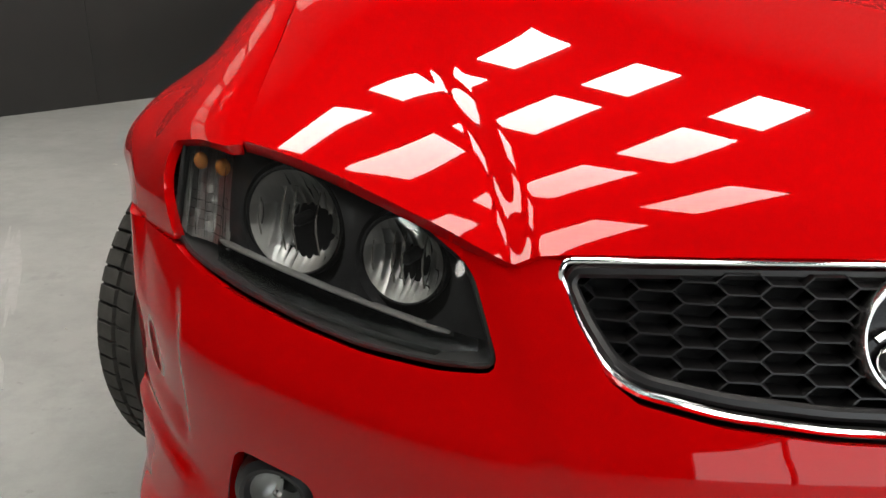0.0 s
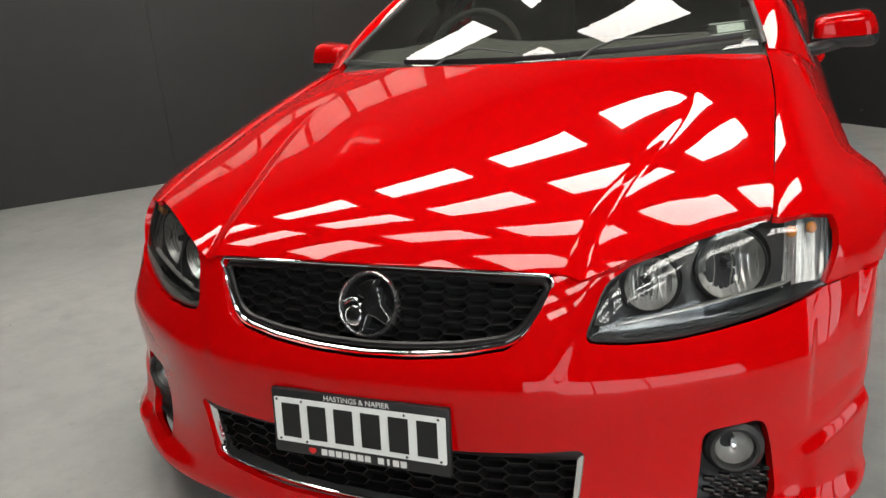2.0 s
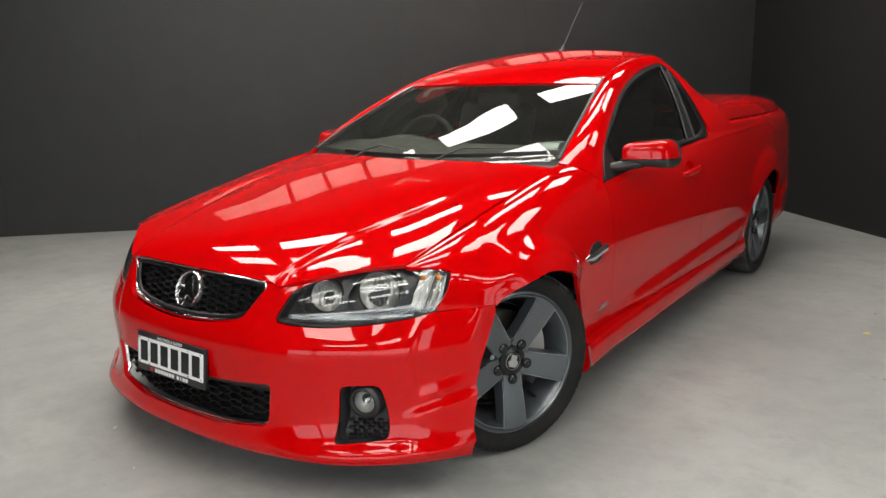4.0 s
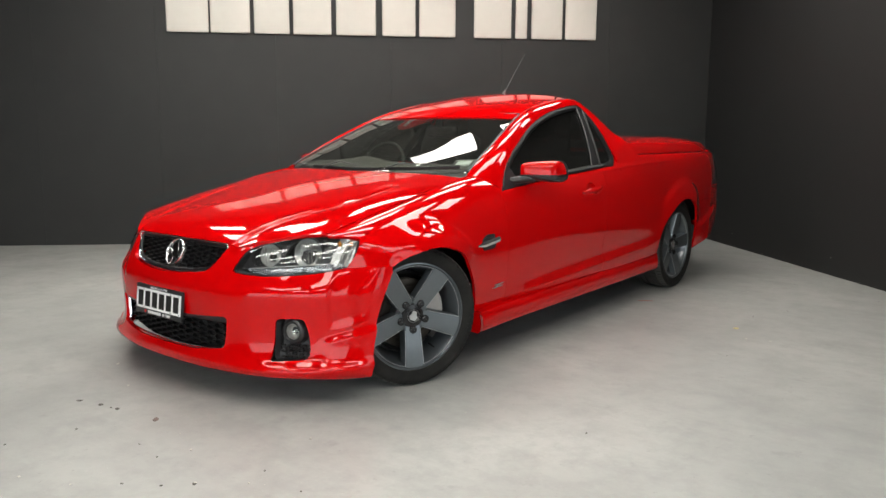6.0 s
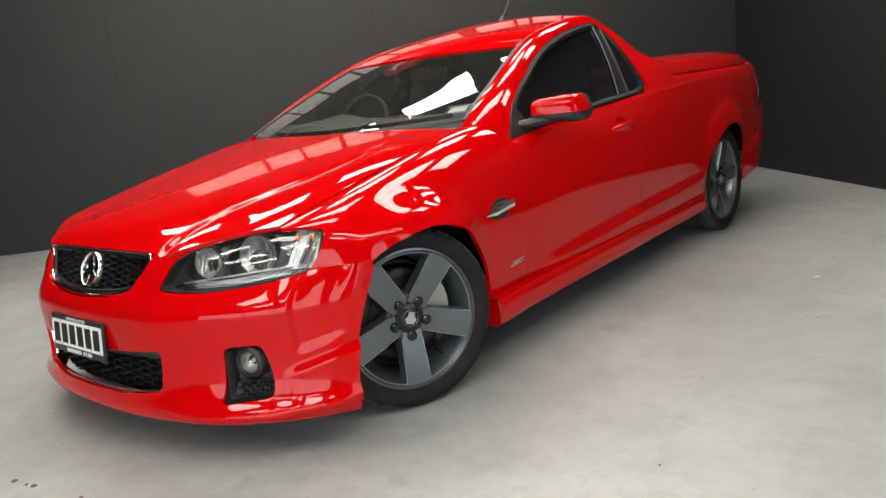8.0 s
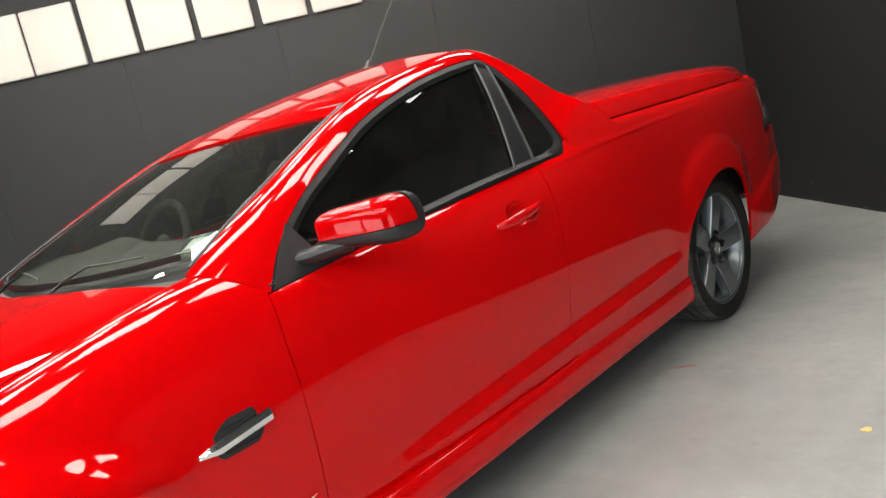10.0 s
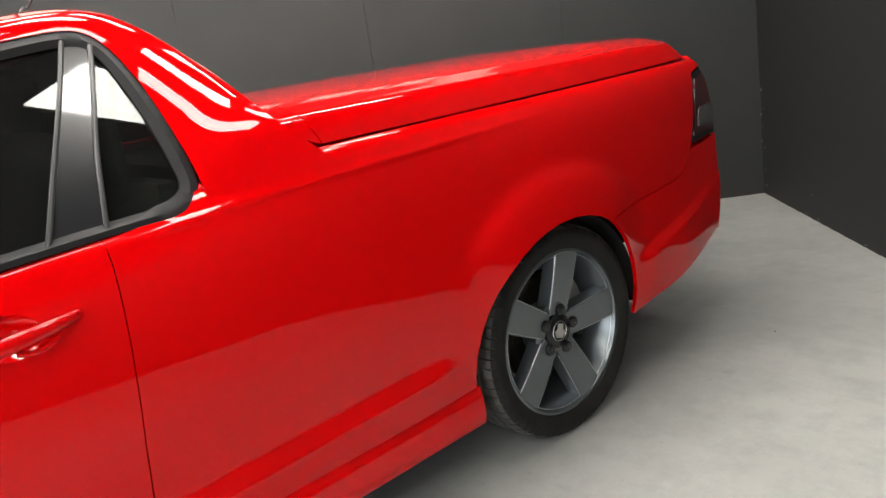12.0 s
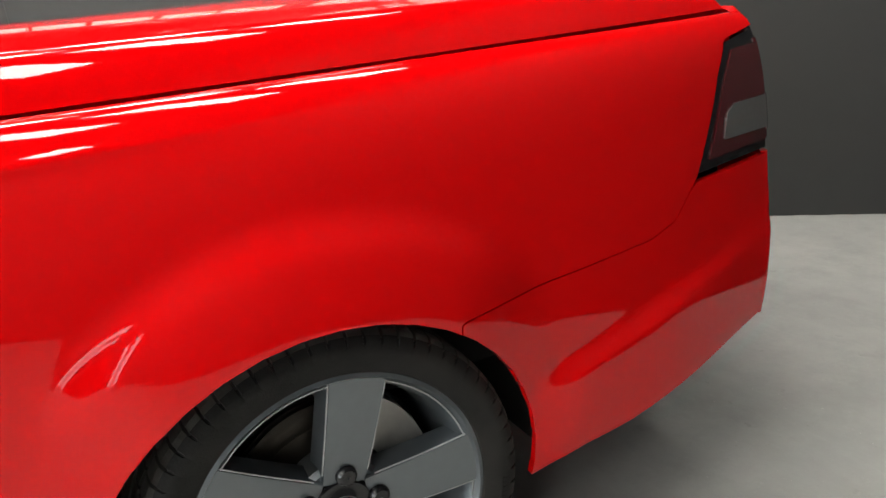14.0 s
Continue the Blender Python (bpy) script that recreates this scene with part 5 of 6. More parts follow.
# ---- fog lamps in their pockets ----
for m in (1, -1):
    g = np.array([(x, 0.0, z) for x in np.linspace(0.57, 0.76, 60) for z in np.linspace(0.18, 0.41, 70)])
    V, F = clip(g, grid_faces(60, 70), poly_d(FOG, g[:, 0], g[:, 2]) + 0.006)
    V[:, 1] = -0.605 + 0.60 * (V[:, 0] - 0.60) + 0.055 - 0.02 * smooth(0.28, 0.22, V[:, 2])
    sheet("fog_pocket", V, F, TRIM, CAR, "matt black fog lamp pocket", 0.0, mirror=m < 0)
    bm = bmesh.new()
    rows = [[bm.verts.new((x * m, -0.605 + 0.60 * (x - 0.60) + o, z)) for x, z in FOG] for o in (0.010, 0.06)]
    n = len(FOG)
    for k in range(n):
        bm.faces.new((rows[0][k], rows[0][(k + 1) % n], rows[1][(k + 1) % n], rows[1][k]))
    part("pocket_wall", bm, TRIM, CAR, "matt black pocket wall")
    for k in range(5):
        bm = bmesh.new()
        z = 0.218 + 0.0125 * k
        for c in range(5):
            x0 = 0.606 + 0.026 * c + (0.013 if k % 2 else 0)
            if x0 > 0.718:
                continue
            box(bm, ((x0 + 0.012) * m, -0.605 + 0.60 * (x0 - 0.588) + 0.030, z), (0.022, 0.012, 0.009), 0.002, seg=1)
        part("pocket_mesh", bm, GRILLE_BLACK, CAR, "row of black mesh cells")
    ax = Matrix.Diagonal((m, 1, 1, 1)) @ Matrix.Translation((0.657, -0.538, 0.330)) @ Vector((0.25, -1, 0.02)).to_track_quat("X", "Z").to_matrix().to_4x4()
    bm = bmesh.new()
    lathe(bm, [(0.034, 0.010), (0.038, 0.018), (0.044, 0.019), (0.053, 0.012), (0.057, -0.002), (0.058, -0.03)], 40, ax)
    fog = part("fog_lamp", bm, TRIM, CAR, "round fog lamp in a black bezel")
    bm = bmesh.new()
    lathe(bm, [(0.002, -0.024), (0.015, -0.020), (0.027, -0.007), (0.0345, 0.009)], 32, ax)
    part("fog_reflector", bm, DULL_CHROME, fog, "mirror reflector")
    bm = bmesh.new()
    lathe(bm, [(0.0005, 0.022), (0.012, 0.021), (0.025, 0.016), (0.035, 0.010)], 32, ax)
    part("fog_lens", bm, LENS, fog, "clear round lens").visible_shadow = False
    bm = bmesh.new()
    lathe(bm, [(0.0005, 0.008), (0.006, 0.006), (0.007, -0.015)], 12, ax)
    part("fog_bulb", bm, CHROME, fog, "chrome bulb cap")

# ---- cowl and wipers ----
W3 = WS.reshape(50, 61, 3)
V = []
for k in range(61):
    u = -1 + 2 * k / 60
    p = W3[2, k]
    x = p[0]
    yh = float(np.interp(abs(x), [0.0, 0.30, 0.55, 0.70], [0.440, 0.475, 0.535, 0.565]))
    zh = float(hood_z(np.array(abs(x)), np.array(yh)))
    V += [(x, yh - 0.03, zh - 0.045), (x, yh + 0.02, zh - 0.030), (x, (yh + p[1]) / 2 + 0.01, (zh + p[2]) / 2 - 0.022), (x, p[1], p[2] + 0.002)]
sheet("cowl_panel", V, grid_faces(61, 4), TRIM, CAR, "black plastic cowl below the windscreen", 0.006)


def on_glass(u, f, lift=0.01):
    i, j = min(f * 49, 48.999), min((u + 1) * 30, 59.999)
    a, b = int(i), int(j)
    s, t = i - a, j - b
    p = W3[a, b] * (1 - s) * (1 - t) + W3[a + 1, b] * s * (1 - t) + W3[a, b + 1] * (1 - s) * t + W3[a + 1, b + 1] * s * t
    return Vector(p) + Vector((0, -0.45, 0.89)) * lift


for u0, u1, f0, f1, piv in ((-0.62, 0.20, 0.030, 0.050, -0.44), (0.20, 0.92, 0.055, 0.060, 0.24)):
    bm = bmesh.new()
    blade = [on_glass(u0 + (u1 - u0) * t, f0 + (f1 - f0) * t, 0.012) for t in np.linspace(0, 1, 16)]
    tube(bm, blade, 0.006, 6, flat=(0.8, 1.6))
    wiper = part("wiper", bm, TRIM, CAR, "black windscreen wiper")
    bm = bmesh.new()
    mid = u0 + (u1 - u0) * 0.52
    arm = [on_glass(piv, 0.0, 0.006) + Vector((0, -0.03, 0.0)), on_glass(piv + 0.06, 0.035, 0.030), on_glass(piv + 0.16, 0.085, 0.034), on_glass(mid - 0.02, 0.085, 0.030), on_glass(mid + 0.14, f0 + 0.040, 0.022)]
    tube(bm, arm, [0.008, 0.006, 0.0048, 0.0042, 0.0036], 8, flat=(1.3, 0.7))
    part("wiper_arm", bm, TRIM, wiper, "black wiper arm")

# label inside the windscreen
V = []
for i, f in enumerate(np.linspace(0.125, 0.215, 6)):
    for u in np.linspace(0.795, 0.968, 8):
        V.append(tuple(on_glass(u, f, -0.012)))
from_lists("window_label", V, grid_faces(6, 8), TRIM, CAR, "dark border of the windscreen label")
V = []
for i, f in enumerate(np.linspace(0.142, 0.198, 5)):
    for u in np.linspace(0.83, 0.945, 6):
        V.append(tuple(on_glass(u, f, -0.0095)))
from_lists("label_paper", V, grid_faces(5, 6), STICKER, CAR, "pale printed paper label")
for fa, fb in ((0.128, 0.134), (0.206, 0.212)):
    from_lists("label_line", [tuple(on_glass(u, f, -0.0092)) for f in (fa, fb) for u in np.linspace(0.80, 0.963, 6)], grid_faces(2, 6), STICKER, CAR, "pale line on the label")

# ---- door mirrors ----
for m in (1, -1):
    V, nu, nv = [], 40, 29
    for a in np.linspace(0, 2 * math.pi, nu):
        for b in np.linspace(-math.pi / 2, math.pi / 2, nv):
            c, s = math.cos(b), math.sin(b)
            sx = math.copysign(abs(math.cos(a) * c) ** 0.38, math.cos(a))
            sy = math.copysign(abs(math.sin(a) * c) ** 0.80, math.sin(a))
            sz = math.copysign(abs(s) ** 0.48, s)
            taper = 1 - 0.09 * max(0, sz)
            y = 0.985 + 0.075 * sy + 0.05 * sx
            V.append(((0.940 + 0.098 * sx * taper - 0.010 * max(0, sz)), y, 0.962 + (0.054 + 0.008 * sx) * sz - 0.002 * sx))
    V = np.array(V)
    F = grid_faces(nu, nv)
    A, B = clip(V, F, V[:, 2] - 0.944)
    A, B = clip(A, B, 1.020 + 0.4 * (A[:, 0] - 0.945) - A[:, 1])
    sheet("mirror_cap", A, B, PAINT, CAR, "red door mirror shell", 0.006, mirror=m < 0, centre=(0.945 * m, 0.985, 0.95))
    A, B = clip(V, F, np.maximum(0.942 - V[:, 2], V[:, 1] - 1.022 - 0.4 * (V[:, 0] - 0.945)))
    A = (A - [0.945, 0.985, 0.945]) * [1.045, 1.05, 1.03] + [0.945, 0.985, 0.945]
    sheet("mirror_base", A, B, TRIM, CAR, "black plastic mirror base", 0.01, mirror=m < 0, centre=(0.945 * m, 0.985, 0.95))
    A, B = clip(V, F, V[:, 1] - 1.03 - 0.4 * (V[:, 0] - 0.945))
    A[:, 1] = 1.034 + 0.4 * (A[:, 0] - 0.945)
    sheet("mirror_glass", A, B, MIRROR, CAR, "mirror glass", 0.004, mirror=m < 0, centre=(0.945 * m, 0.8, 0.95))
    bm = bmesh.new()
    tube(bm, [(0.812 * m, 0.842, 0.912), (0.84 * m, 0.862, 0.914), (0.87 * m, 0.895, 0.920), (0.91 * m, 0.94, 0.925)], [0.020, 0.024, 0.026, 0.026], 12, flat=(1.2, 0.85))
    part("mirror_foot", bm, TRIM, CAR, "black plastic mirror foot")

# ---- door handles, vents, side badge ----
for m in (1, -1):
    V = []
    for i in range(17):
        f = i / 16
        for j in range(13):
            a = 2 * math.pi * j / 12
            y, z = 1.625 + 0.056 * f * math.cos(a), 0.829 + 0.040 * f * math.sin(a)
            x = float(side_x(np.array(y), np.array(z))) - 0.024 * (1 - f ** 2.4) + 0.0004
            V.append((x, y, z))
    sheet("handle_cup", V, grid_faces(17, 13), PAINT, CAR, "recess behind the door handle", 0.0, mirror=m < 0)
    bm = bmesh.new()
    ys = np.linspace(1.502, 1.742, 18)
    pts, rad = [], []
    for y in ys:
        f = (y - 1.502) / 0.24
        z = 0.813 + 0.024 * f
        x = float(side_x(np.array(y), np.array(z))) + 0.004 + 0.026 * math.sin(math.pi * min(1, max(0, f))) ** 0.55
        pts.append((x * m, y, z))
        rad.append(0.004 + 0.011 * math.sin(math.pi * (0.06 + 0.88 * f)) ** 0.6)
    tube(bm, pts, rad, 12, flat=(0.75, 1.05))
    part("door_handle", bm, PAINT, CAR, "red pull handle")
    bm = bmesh.new()
    tube(bm, [(pts[i][0] - 0.004 * m, ys[i] + 0.012, pts[i][2] - 0.018 - 0.010 * math.sin(math.pi * (i - 8) / 5)) for i in range(8, 14)], 0.0065, 8)
    part("handle_lip", bm, PAINT, CAR, "lower lip of the handle cup")
    # fender vent
    bm = bmesh.new()
    out = [(0.445, 0.606), (0.452, 0.640), (0.492, 0.661), (0.560, 0.661), (0.572, 0.604), (0.550, 0.584), (0.458, 0.584)]
    rows = [[bm.verts.new(((float(side_x(np.array(y), np.array(z))) + o) * m, y, z)) for y, z in round_poly(out, 0.008, 3)] for o in (0.0, 0.0025)]
    n = len(rows[0])
    for k in range(n):
        bm.faces.new((rows[0][k], rows[0][(k + 1) % n], rows[1][(k + 1) % n], rows[1][k]))
    bm.faces.new(rows[1])
    part("fender_vent", bm, TRIM, CAR, "black fender vent insert")
    bm = bmesh.new()
    for k in range(5):
        z = 0.594 + 0.0125 * k
        tube(bm, [((float(side_x(np.array(y), np.array(z))) + 0.003) * m, y, z) for y in np.linspace(0.462, 0.558, 6)], 0.0024, 6)
    part("vent_mesh", bm, GRILLE_BLACK, CAR, "black vent mesh")
    bm = bmesh.new()
    rows = []
    for f in np.linspace(0, 1, 9):
        y, z = 0.407 + 0.184 * f, 0.612 + 0.019 * f
        x = float(side_x(np.array(y), np.array(z)))
        h = 0.0045 + 0.0095 * smooth(0, 0.25, f)
        lift = 0.003 + 0.014 * float(smooth(0.0, 0.3, f))
        rows.append([bm.verts.new((a * m, y, b)) for a, b in ((x, z - h), (x + lift, z - h * 0.9), (x + lift + 0.002, z), (x + lift * 0.7, z + h), (x, z + h))])
    for a, b in zip(rows, rows[1:]):
        for k in range(4):
            bm.faces.new((a[k], a[k + 1], b[k + 1], b[k]))
    bm.faces.new(rows[-1])
    part("vent_blade", bm, CHROME, CAR, "brushed chrome vent blade")
    # side badge
    bm = bmesh.new()
    slash = [(0.5628, 0.3923), (0.6588, 0.3975), (0.6672, 0.3994), (0.6534, 0.3951), (0.5892, 0.3808), (0.642, 0.3827), (0.66, 0.3811), (0.6468, 0.3789), (0.5532, 0.3743), (0.546, 0.3746), (0.6132, 0.3923), (0.5724, 0.3892)]
    vs = [bm.verts.new(((float(side_x(np.array(y), np.array(z))) + 0.001) * m, y, z)) for y, z in slash]
    bm.faces.new(vs)
    r = bmesh.ops.extrude_face_region(bm, geom=list(bm.faces))
    for g in r["geom"]:
        if isinstance(g, bmesh.types.BMVert):
            g.co.x += 0.004 * m
    bmesh.ops.triangulate(bm, faces=[f for f in bm.faces if len(f.verts) > 4])
    part("side_badge", bm, CHROME, CAR, "small polished badge shape", flat=True)

# ---- roof aerial ----
bm = bmesh.new()
lathe(bm, [(0.024, 0.0), (0.020, 0.012), (0.012, 0.03), (0.006, 0.05), (0.0005, 0.052)], 16, Matrix.Translation((-0.028, 2.005, 1.425)) @ Vector((0.0, 0.45, 1)).to_track_quat("X", "Y").to_matrix().to_4x4() @ Matrix.Diagonal((1, 1, 0.7, 1)))
part("aerial_base", bm, EDGE_GREY, CAR, "grey aerial base")
bm = bmesh.new()
tube(bm, [(-0.027, 2.030, 1.465), (-0.024, 2.14, 1.60), (-0.021, 2.262, 1.735)], [0.0032, 0.0026, 0.0018], 6)
part("aerial_rod", bm, TRIM, CAR, "thin black roof aerial")

# ---- tail lamps ----
LAMP = [(3.804, 0.742), (3.888, 0.912), (3.934, 0.970), (4.032, 0.984), (4.2, 0.99), (4.2, 0.752)]
for m in (1, -1):
    for name, poly, off, material, label in (
            ("tail_lamp", LAMP, -0.004, GLOSS_BLACK, "tail lamp in a black surround"),
            ("red_lens", [(3.838, 0.762), (3.905, 0.905), (3.945, 0.955), (4.2, 0.968), (4.2, 0.772)], -0.001, RED_LENS, "dark red tail lens"),
            ("clear_lens", [(3.886, 0.792), (3.900, 0.842), (3.925, 0.856), (4.2, 0.858), (4.2, 0.790)], 0.0015, CLEAR_LENS, "clear reversing lens")):
        V, F = side_grid(3.72, 4.031, 70, 80)
        V, F = clip(V, F, poly_d(poly, V[:, 1], V[:, 2]))
        T, TF = clip(tV, tF, tV[:, 0] - 0.655)
        T, TF = clip(T, TF, np.minimum(T[:, 2] - poly[-1][1] + 0.004, poly[-2][1] - T[:, 2]))
        VV = np.concatenate([V, T])
        FF = list(F) + [tuple(i + len(V) for i in f) for f in TF]
        VV = VV + np.array([off, off * 0.3, 0])
        sheet(name, VV, FF, material, CAR, label, 0.010 if off < 0 else 0.002, mirror=m < 0)
V, F = clip(tV, tF, tV[:, 0] - 0.69)
V, F = clip(V, F, V[:, 2] - 0.992)
both("tail_corner", V, F, PAINT)

# ---- cabin ----
V = []
for x in np.linspace(-0.70, 0.70, 41):
    q = 1 - (x / 0.70) ** 2
    hump = 0.025 * math.exp(-((x + 0.36) / 0.16) ** 2)
    for a, b in ((0.60 - 0.12 * q, 0.925), (0.70 - 0.08 * q, 0.965), (0.85, 0.985 + hump * 0.6), (0.95, 0.980 + hump * 1.4), (1.0, 0.95 + hump), (1.02, 0.86), (1.0, 0.70), (0.98, 0.5)):
        V.append((x, a, b))
sheet("dashboard", V, grid_faces(41, 8), CABIN, CAR, "dark grey dashboard", 0.01, centre=(0, 0.8, 0.6))
bm = bmesh.new()
ring = Matrix.Translation((-0.36, 1.08, 0.925)) @ Euler((radians(66), 0, 0)).to_matrix().to_4x4()
tube(bm, [ring @ Vector((0.185 * math.cos(a), 0.185 * math.sin(a), 0)) for a in np.linspace(0, 2 * math.pi, 41)[:-1]], 0.014, 8, closed=True)
for a in (0.1, math.pi - 0.1, -math.pi / 2):
    tube(bm, [ring @ Vector((0.03 * math.cos(a), 0.03 * math.sin(a), -0.01)), ring @ Vector((0.18 * math.cos(a), 0.18 * math.sin(a), 0))], 0.014, 8)
bmesh.ops.create_uvsphere(bm, u_segments=16, v_segments=10, radius=0.065, matrix=ring @ Matrix.Diagonal((1, 1, 0.4, 1)))
part("steering_wheel", bm, SEAT, CAR, "dark steering wheel on the right")
for sx in (0.36, -0.36):
    bm = bmesh.new()
    box(bm, (sx, 1.38, 0.52), (0.52, 0.52, 0.16), 0.05, seg=3)
    seat = part("seat", bm, SEAT, CAR, "dark cloth bucket seat")
    bm = bmesh.new()
    box(bm, (0, 0, 0.30), (0.50, 0.13, 0.60), 0.055, Matrix.Translation((sx, 1.66, 0.58)) @ Euler((radians(-18), 0, 0)).to_matrix().to_4x4(), 3)
    part("backrest", bm, SEAT, seat)
    bm = bmesh.new()
    box(bm, (0, 0, 0), (0.26, 0.10, 0.18), 0.045, Matrix.Translation((sx, 1.83, 1.20)) @ Euler((radians(-14), 0, 0)).to_matrix().to_4x4(), 3)
    part("headrest", bm, SEAT, seat)
bm = bmesh.new()
box(bm, (0, 2.02, 0.70), (1.44, 0.05, 0.62), 0.01)
box(bm, (0, 2.0, 1.16), (1.05, 0.03, 0.34), 0.01)
part("rear_bulkhead", bm, CABIN, CAR, "dark trim behind the seats")
for m in (1, -1):
    bm = bmesh.new()
    box(bm, (0.79 * m, 1.27, 0.60), (0.05, 1.10, 0.56), 0.02)
    part("door_trim", bm, CABIN, CAR, "dark inner door trim")
V = []
for k in range(30):
    t = 0.33 + (0.655 - 0.33) * k / 29
    e = rail_i(np.array([t]))[0]
    for u in np.linspace(-1, 1, 21):
        V.append((e[0] * u * 0.97, e[1], e[2] - 0.022 + 0.02 * (1 - u * u)))
sheet("headlining", V, grid_faces(30, 21), CABIN, CAR, "grey headlining", 0.0)
bm = bmesh.new()
box(bm, (0.0, 1.27, 1.175), (0.25, 0.03, 0.07), 0.014, seg=3)
tube(bm, [(0, 1.265, 1.19), (0, 1.275, 1.245)], 0.012, 8)
part("rear_view_mirror", bm, TRIM, CAR, "black rear view mirror")


# ---- ceiling light panels ----
# rows j = -3 to -5 are unseen, added to light the nose and side
for i in range(-4, 1):
    for j in range(-5, 3):
        x, y = 2.964 + 1.183 * i, 0.63 + 1.039 * j
        if j == -2 or (j in (-1, -5) and i > -2):
            continue
        bm = bmesh.new()
        box(bm, (x, y, HIGH - 0.012), (0.814, 0.40, 0.024), 0.003, m=ROOM, seg=1)
        tagged(part("ceiling_panel", bm, PANEL, flat=True), "bright white rectangular ceiling light panel", "light", "ceiling lights")

# red emblem above the sign, seen mirrored in the glass and the bonnet
bm = bmesh.new()
FACE = ROOM @ Matrix.Translation((0.62, WALL_FAR - 0.004, 3.0)) @ Euler((radians(90), 0, 0)).to_matrix().to_4x4()
prism(bm, round_poly([(-0.34, 0.20), (0.34, 0.20), (0.32, -0.05), (0.0, -0.26), (-0.32, -0.05)], 0.12, 6), 0.03, FACE, 0.008)
tagged(part("wall_emblem", bm, RED_INK), "plain red emblem shape on the dark wall", "sign")
bm = bmesh.new()
tube(bm, [FACE @ Vector((0.20 - 0.40 * t, 0.10 * math.cos(math.pi * t * 1.6) - 0.02, 0.034)) for t in np.linspace(0, 1, 12)], 0.035, 8, flat=(0.3, 1))
tagged(part("emblem_band", bm, LETTER), "plain pale band on the red emblem", "sign")
# small litter on the floor
def scrap(name, x, y, sx, sy, rot, material, label):
    bm = bmesh.new()
    pts = [(sx * math.cos(a) * (1 + 0.25 * math.sin(3 * a + x * 7)), sy * math.sin(a) * (1 + 0.2 * math.cos(2 * a + y * 5))) for a in np.linspace(0, 2 * math.pi, 11)[:-1]]
    prism(bm, pts, 0.0022, Matrix.Translation((x, y, 0.0003)) @ Euler((0, 0, rot)).to_matrix().to_4x4())
    return tagged(part(name, bm, material, flat=True), label, "litter")


scrap("leaf_scrap", 1.685, 2.03, 0.017, 0.014, 0.6, YELLOW, "small yellow scrap lying on the grey floor")
scrap("tape_strip", 0.930, 2.407, 0.052, 0.003, 0.55, RED_MARK, "thin red mark on the grey floor")
# crumbs and scraps lying before and beside the nose
for x, y, sx, sy, material in (
    (-0.12, -1.096, 0.0124, 0.0087, DARK_SPECK),
    (-0.001, -1.063, 0.0098, 0.0113, DARK_SPECK),
    (0.1, -1.044, 0.0096, 0.0109, DARK_SPECK),
    (0.067, -1.053, 0.0036, 0.0074, DARK_SPECK),
    (0.336, -1.006, 0.0104, 0.0198, BROWN_BIT),
    (0.135, -1.503, 0.0032, 0.006, DARK_SPECK),
    (0.965, -1.243, 0.0066, 0.0087, DARK_SPECK),
    (0.961, -1.236, 0.0038, 0.0066, SPECK),
    (0.891, -1.319, 0.0047, 0.0044, DARK_SPECK),
    (0.651, -1.505, 0.0028, 0.0046, SPECK),
    (-0.503, -0.713, 0.0057, 0.013, SPECK),
    (-0.147, -0.856, 0.0039, 0.0086, SPECK),
    (0.713, -1.089, 0.0031, 0.0081, SPECK),
    (0.674, -1.203, 0.0031, 0.0052, DARK_SPECK),
    (0.19, -1.261, 0.0045, 0.0065, DARK_SPECK),
    (1.066, -1.03, 0.0029, 0.0046, DARK_SPECK),
    (1.282, -1.053, 0.0028, 0.0041, DARK_SPECK),
    (0.776, -1.394, 0.0038, 0.0045, DARK_SPECK),
    (0.973, -0.739, 0.0033, 0.0056, SPECK),
    (1.102, -1.124, 0.0028, 0.0043, SPECK),
    (-1.126, -0.203, 0.01, 0.006, SPECK),
    (-0.951, -0.229, 0.012, 0.006, DARK_SPECK),
    (-1.09, -0.19, 0.005, 0.004, SPECK),
):
    kind = "pale" if material is SPECK else ("brown" if material is BROWN_BIT else "dark")
    scrap("floor_crumb", x, y, sx, sy, 0.68, material, "small " + kind + " crumb of dirt on the grey floor")
rnd = random.Random(4)
for k in range(110):
    x, y = rnd.uniform(-3.2, 4.2), rnd.uniform(-2.2, 4.4)
    if x * NX + y * NY > WALL_FAR - 0.2 or x * NY - y * NX > SIDE_FAR - 0.1 or (abs(x) < 0.95 and -0.8 < y < 4.2):
        continue
    pale = rnd.random() < 0.55
    s = rnd.uniform(0.002, 0.006) if k % 7 else rnd.uniform(0.007, 0.014)
    scrap("floor_speck", x, y, s, s * rnd.uniform(0.35, 0.9), rnd.uniform(0, 3), SPECK if pale else DARK_SPECK, "tiny pale speck on the floor" if pale else "tiny dark speck on the floor")

